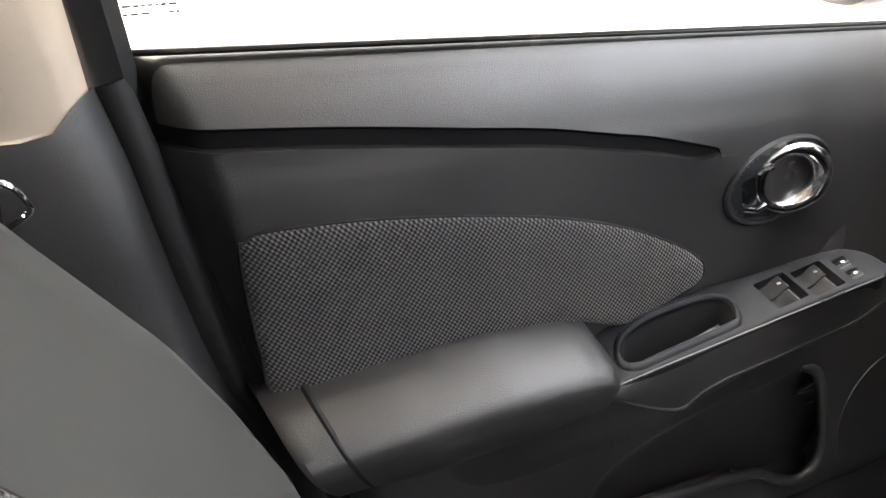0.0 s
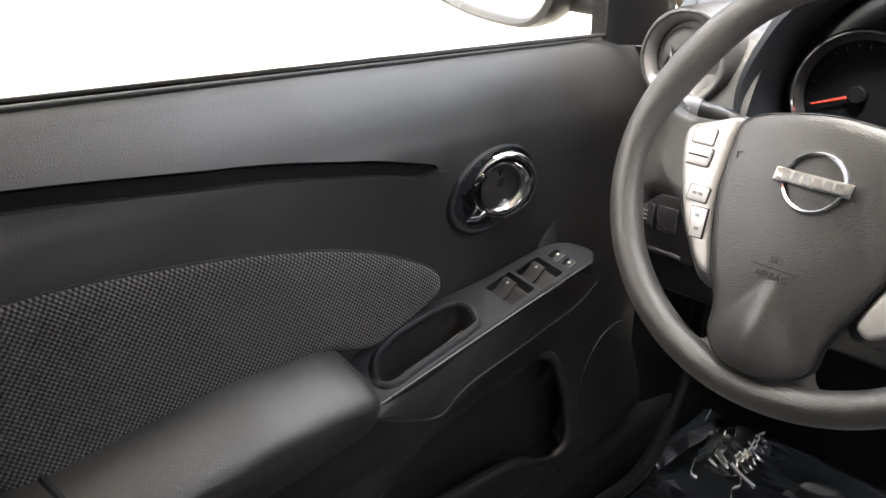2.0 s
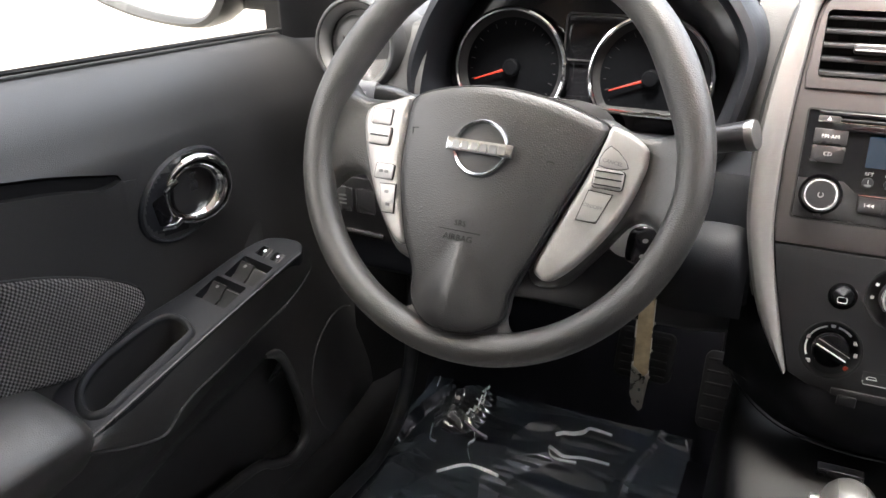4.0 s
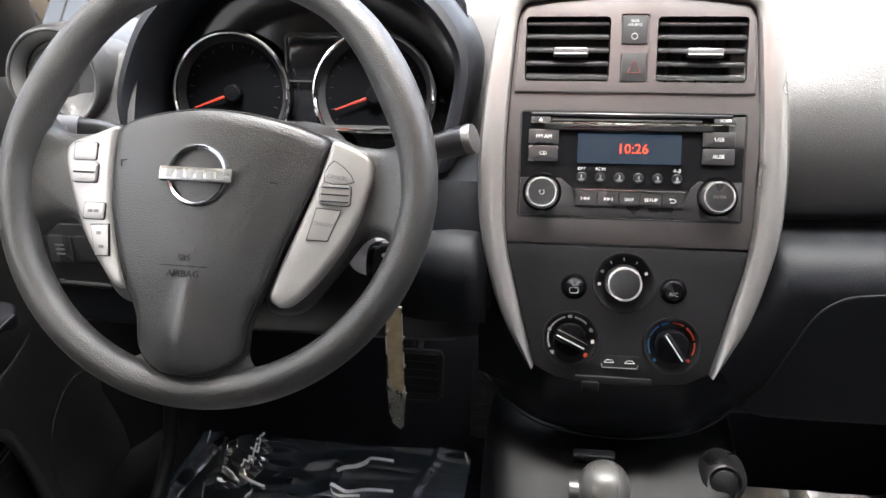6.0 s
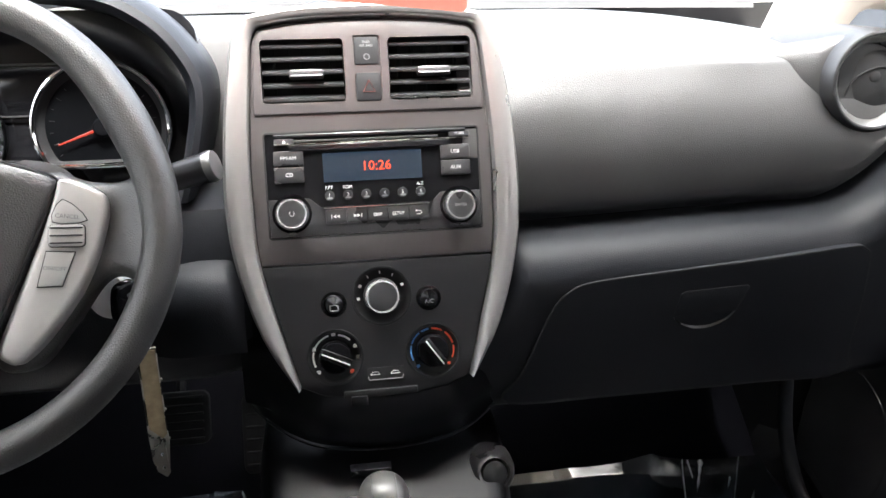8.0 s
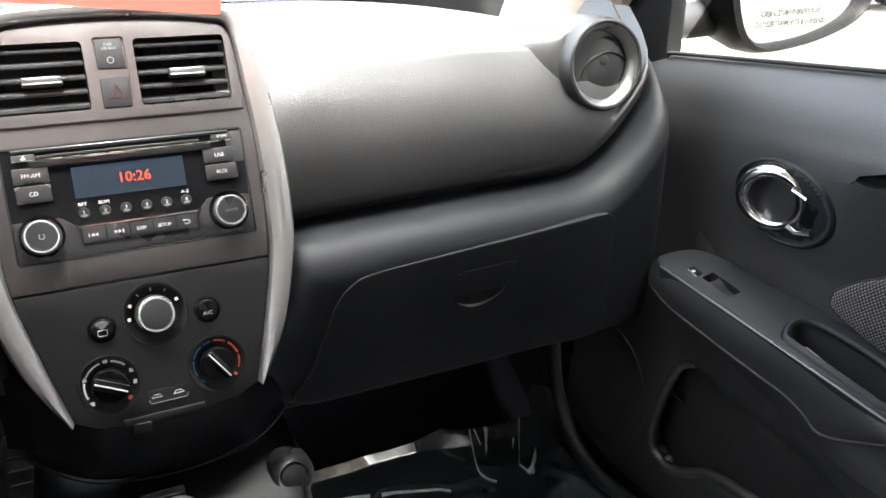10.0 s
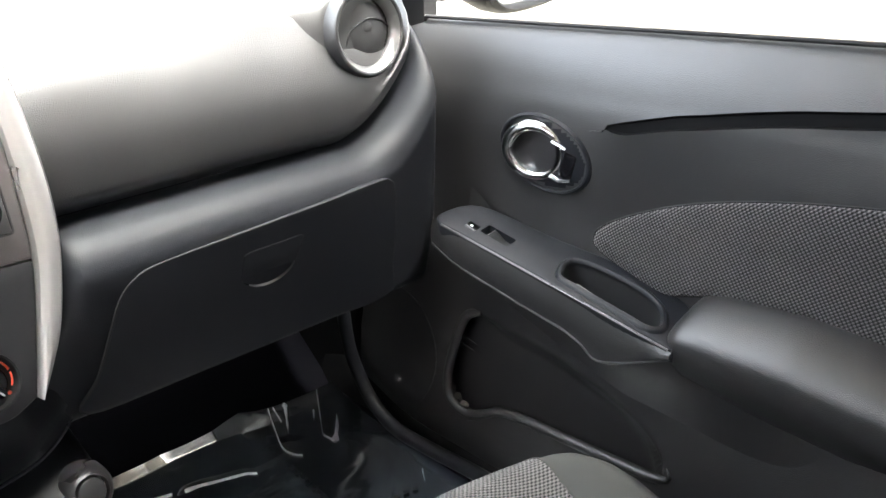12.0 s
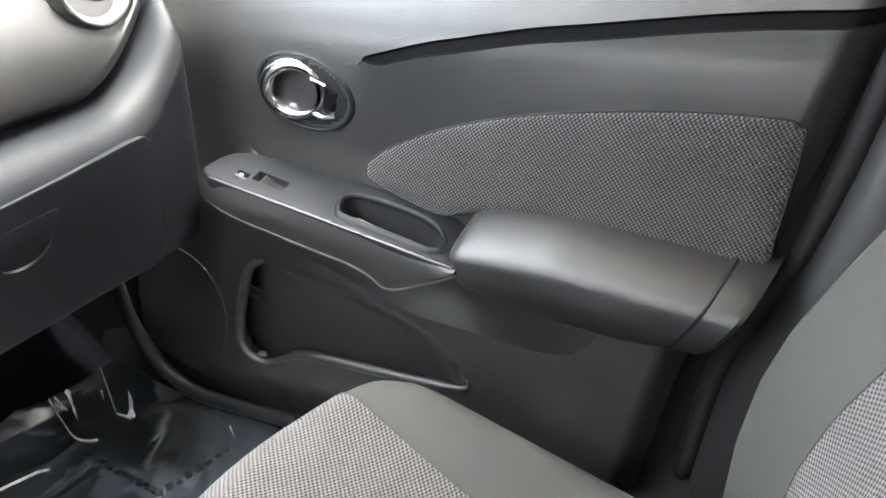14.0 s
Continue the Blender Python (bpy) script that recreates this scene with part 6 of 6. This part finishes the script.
def floor_film(x0, x1, y0, y1, seed, label, rough, edge, steep, ridges, pleats, creases, prints):
    """A sheet with its front edge rising by the table edge; creases are (line, width at its start, width at its end)."""
    film = root("floor_film", ((x0 + x1) / 2, 0.05, FLOOR), label, "plastic film", "floor films")
    noise.seed_set(seed)

    def height(x, y):
        p = Vector((x * 7, y * 5, seed))
        h = 0.007 * noise.noise(p * 0.7) + 0.005 * max(0.0, 0.10 - abs(noise.noise(p * 0.8 + Vector((3, 1, 0))))) / 0.10 + 0.006 * abs(noise.noise(Vector((x * 4 + y * 3, y * 15, seed)))) + 0.0022 * abs(noise.noise(Vector((x * 9 + y * 6, y * 34, seed))))
        h = 0.010 + (h - 0.002) * rough
        h += lerp(steep, x) * lerp(edge, y + 0.004 * noise.noise(Vector((x * 5, 0, seed + 4))))
        for line, tall, wide in ridges:
            d, t = along(Vector((x, y)), line)
            h += tall * max(0.0, 1 - d / wide) ** 1.3 * min(1.0, 6 * t + 0.2, 6 * (1 - t) + 0.2)
        for cx, cy, rx, ry in pleats:
            k = max(0.0, 1 - ((x - cx) / rx) ** 2 - ((y - cy) / ry) ** 2)
            h += k * (0.012 + 0.0050 * math.sin(2 * math.pi * (y / 0.0155 + 0.55 * math.sin(x * 60) + 1.2 * noise.noise(Vector((x * 22, y * 16, seed))))))
        return FLOOR + 0.012 + h
    rows = []
    for k in np.linspace(0, 1, 250):
        row = []
        for x in np.linspace(x0, x1, 190):
            y = y0 + (y1 - 0.035 * max(0.0, lerp(steep, x) - 1.0) - y0) * k
            row.append((x, y, height(x, y)))
        rows.append(row)
    part("film_sheet", skin(rows), FILM, film)
    # white ribbons stand in for bright reflections along the creases
    for line, w0, w1 in creases:
        pts = [Vector(tuple(p)) for p in (curve(line, 6) if len(line) > 2 else [np.array(line[0]) + (np.array(line[1]) - np.array(line[0])) * k / 8 for k in range(9)])]
        rows = []
        for i, p in enumerate(pts):
            t = i / (len(pts) - 1)
            d = (pts[min(i + 1, len(pts) - 1)] - pts[max(i - 1, 0)]).normalized()
            side = Vector((-d.y, d.x)) * (w0 + (w1 - w0) * t) * (0.75 + 0.5 * noise.noise(Vector((t * 5, w0 * 900, seed))))
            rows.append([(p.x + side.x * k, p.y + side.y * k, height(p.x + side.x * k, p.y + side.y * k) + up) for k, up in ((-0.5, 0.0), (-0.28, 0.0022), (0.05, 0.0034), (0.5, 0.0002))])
        part("film_crease", skin(rows), GLINTFOLD, film, "sharp crease in the film, its glint painted white")
    for (xa, ya), (xb, yb), n in prints:
        rng = random.Random(n)
        for k in range(n):
            t = (k + 0.5) / n
            x, y = xa + (xb - xa) * t, ya + (yb - ya) * t
            way = Vector((xb - xa, yb - ya, 0)).normalized()
            m = basis((x, y, height(x, y) + 0.0035), way, (-way.y, way.x, 0))
            part("print_bar", slab(rounded(-0.006 * rng.uniform(0.6, 1), -0.0035, 0.006 * rng.uniform(0.6, 1), 0.0035, 0.001), 0.0004, m), DARK, film, smooth=False)
    noise.seed_set(1)


floor_film(0.170, 0.600, -0.30, 0.222, 3, "creased glossy film on the passenger floor mat", 0.35,
           [(0.100, 0), (0.140, 0.003), (0.165, 0.008), (0.185, 0.0145), (0.198, 0.0225), (0.214, 0.0375), (0.222, 0.0445)],
           [(0.300, 1.42), (0.370, 1.38), (0.410, 1.12), (0.440, 0.84), (0.470, 0.66), (0.500, 0.56), (0.540, 0.52)],
           [([(0.28, 0.152), (0.33, 0.140), (0.39, 0.124)], 0.006, 0.020)], [],
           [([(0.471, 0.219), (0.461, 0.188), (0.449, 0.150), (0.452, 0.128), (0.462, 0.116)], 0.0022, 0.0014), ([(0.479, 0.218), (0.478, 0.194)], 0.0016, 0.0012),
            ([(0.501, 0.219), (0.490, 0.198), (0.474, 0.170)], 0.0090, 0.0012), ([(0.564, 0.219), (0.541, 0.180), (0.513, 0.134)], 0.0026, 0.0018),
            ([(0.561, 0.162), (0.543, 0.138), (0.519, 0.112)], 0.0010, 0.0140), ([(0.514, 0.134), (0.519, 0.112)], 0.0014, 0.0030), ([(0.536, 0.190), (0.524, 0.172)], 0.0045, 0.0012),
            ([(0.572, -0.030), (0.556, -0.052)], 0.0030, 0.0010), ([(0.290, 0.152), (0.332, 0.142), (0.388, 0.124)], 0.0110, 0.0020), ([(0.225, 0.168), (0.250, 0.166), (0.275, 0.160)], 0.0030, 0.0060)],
           [((0.434, 0.110), (0.429, -0.032), 10), ((0.420, -0.033), (0.542, -0.057), 8)])
floor_film(-0.620, -0.180, -0.30, 0.300, 8, "crinkled glossy film on the driver floor mat", 0.8, [(0.0, 0), (0.4, 0)], [(0.0, 1.0), (1.0, 1.0)],
           [([(-0.58, 0.28), (-0.60, 0.20), (-0.605, 0.10)], 0.016, 0.014)],
           [(-0.535, 0.235, 0.045, 0.075)],
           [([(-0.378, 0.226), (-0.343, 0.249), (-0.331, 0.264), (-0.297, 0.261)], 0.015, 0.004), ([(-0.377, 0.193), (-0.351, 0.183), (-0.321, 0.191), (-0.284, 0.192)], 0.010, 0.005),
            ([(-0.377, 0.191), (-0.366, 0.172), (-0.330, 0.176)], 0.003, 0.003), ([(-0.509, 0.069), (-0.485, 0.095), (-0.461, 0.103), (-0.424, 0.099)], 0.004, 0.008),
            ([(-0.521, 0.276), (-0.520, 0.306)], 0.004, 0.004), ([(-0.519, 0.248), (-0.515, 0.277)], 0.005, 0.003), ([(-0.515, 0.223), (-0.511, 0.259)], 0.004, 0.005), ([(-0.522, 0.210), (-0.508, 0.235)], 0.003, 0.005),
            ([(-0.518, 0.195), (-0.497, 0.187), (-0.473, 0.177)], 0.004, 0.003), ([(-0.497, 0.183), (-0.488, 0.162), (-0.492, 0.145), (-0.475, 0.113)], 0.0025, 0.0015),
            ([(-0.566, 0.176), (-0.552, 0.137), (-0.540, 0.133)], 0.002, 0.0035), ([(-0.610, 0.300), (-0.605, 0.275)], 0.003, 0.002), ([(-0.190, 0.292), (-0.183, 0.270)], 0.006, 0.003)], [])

# ---- door mirrors outside ----
def door_mirror(s):
    who = "driver" if s < 0 else "passenger"
    mir = root("door_mirror", (s * 0.78, 0.16, 0.80), "dark grey %s door mirror with black rim" % who, "mirror", "door mirrors")
    face = [(x, z) for x, z in curve([(0.822, 0.905), (0.838, 0.842), (0.872, 0.812), (0.93, 0.808), (1.02, 0.820), (1.10, 0.848), (1.125, 0.90), (1.105, 0.965), (1.0, 0.985), (0.87, 0.972)], 5, True)]
    c = (0.97, 0.895)
    rows = []
    for k, y in ((0.93, 0.135), (0.95, 0.120), (1.0, 0.112), (1.06, 0.116), (1.09, 0.130), (1.08, 0.16), (0.98, 0.205), (0.75, 0.235), (0.4, 0.25), (0.02, 0.255)):
        rows.append([Vector((s * (c[0] + (x - c[0]) * k), y + 0.10 * (x - 0.97) * (k < 1.1) * 0.6, c[1] + (z - c[1]) * k)) for x, z in face])
    part("housing", skin(rows, closed_u=True), BODYPAINT, mir, "dark painted housing")
    rows = [[Vector((s * (c[0] + (x - c[0]) * k), 0.128 + 0.06 * (x - 0.97) * 1.0, c[1] + (z - c[1]) * k)) for x, z in face] for k in (0.97, 0.5, 0.02)]
    gl = part("mirror_glass", skin(rows, closed_u=True, cap=True), MIRROR, mir, "silvered mirror glass")
    part("arm", tube([(s * 0.70, 0.19, 0.842), (s * 0.78, 0.18, 0.845), (s * 0.86, 0.17, 0.85)], 0.028, 14, flat=0.8), DARK, mir)
    if s > 0:
        wm = basis((0.955, 0.1235, 0.846), (1, 0.06, 0), (0, 0, 1))
        words("OBJECTS IN MIRROR ARE", 0.0125, wm @ pose(0, 0.009, 0), GREYINK, gl)
        words("CLOSER THAN THEY APPEAR", 0.0125, wm @ pose(0, -0.006, 0), GREYINK, gl)


MIRROR = material("silvered glass", (0.86, 0.87, 0.88), 0.02, 1.0, vary=0.02)
for side in (-1, 1):
    door_mirror(side)

# ---- red tag hanging above the centre stack ----
CARD = material("salmon red card", (0.90, 0.26, 0.18), 0.6, vary=0.04)
nt = CARD.node_tree
leak, join = nt.nodes.new("ShaderNodeBsdfTranslucent"), nt.nodes.new("ShaderNodeMixShader")
leak.inputs[0].default_value = (0.85, 0.26, 0.18, 1)
join.inputs[0].default_value = 0.6
nt.links.new(nt.nodes["Principled BSDF"].outputs[0], join.inputs[1])
nt.links.new(leak.outputs[0], join.inputs[2])
nt.links.new(join.outputs[0], nt.nodes["Material Output"].inputs["Surface"])
card = root("hanging_tag", (0.0, -0.2, 1.06), "salmon red card tag hanging above the dashboard", "tag")
cm2 = basis((-0.040, -0.22, 1.041), (1, 0, -0.10), (0.10, 0.05, 1))
part("card", slab(rounded(-0.095, -0.116, 0.098, 0.150, 0.003), 0.0006, cm2, hole=oval(0, 0.140, 0.003, 0.003, 12)), CARD, card, smooth=False)
part("string", tube([cm2 @ Vector((0, 0.140, 0)), cm2 @ Vector((0, 0.19, 0.003)), (-0.015, -0.205, 1.285)], 0.0008, 5), WHITEINK, card)

# ---- stickers on the driver's window ----
st = root("window_sticker", (-0.70, -0.73, 0.885), "faint printed label on the driver window", "sticker")
wm = basis((-0.699, -0.735, 0.905), (0, 1, 0), (0.25, 0, 1))
rng = random.Random(5)
for k in range(5):
    x = -0.018
    while x < 0.016:
        w = rng.uniform(0.002, 0.006)
        if rng.random() < 0.7:
            part("print_bar", slab([(x, 0.011 - 0.0055 * k), (x + w, 0.011 - 0.0055 * k), (x + w, 0.0092 - 0.0055 * k), (x, 0.0092 - 0.0055 * k)], 0.0002, wm), GREYINK, st, smooth=False)
        x += w + 0.0015

# ---- a parked car across the lot ----
def parked_car(place, turn):
    car = root("parked_car", place, "dark grey parked car across the lot", "car")
    m = Matrix.Translation(place) @ pose(0, 0, 0, 0, 0, turn)
    side = [(-2.1, 0.32), (-2.15, 0.62), (-1.9, 0.86), (-1.2, 0.95), (-0.55, 1.42), (0.6, 1.46), (1.35, 1.02), (2.05, 0.92), (2.2, 0.62), (2.15, 0.3)]
    rows = []
    for y, k in ((-0.86, 0.93), (-0.84, 0.98), (-0.7, 1.0), (0.7, 1.0), (0.84, 0.98), (0.86, 0.93)):
        rows.append([m @ Vector((x * k, y - math.copysign(0.18, y) * max(0.0, z - 0.9) / 0.5, 0.3 + (z - 0.3) * k)) for x, z in (tuple(q) for q in curve(side, 4))])
    part("body", skin(rows, cap=False), BODYPAINT, car)
    for x in (-1.3, 1.35):
        for y in (-0.80, 0.80):
            wm = m @ pose(x, y, 0.31, 90)
            tyre = part("tyre", lathe([(0.2, -0.10), (0.29, -0.10), (0.315, -0.07), (0.315, 0.07), (0.29, 0.10), (0.2, 0.10)], wm, 28), RUBBER, car)
            part("rim", lathe([(0.21, -0.08), (0.19, -0.05), (0.05, -0.03), (0, -0.03), (0, 0.03), (0.05, 0.03), (0.19, 0.05), (0.21, 0.08)], wm, 20), SILVER, tyre)


parked_car((12.6, 7.2, -0.16), 100)
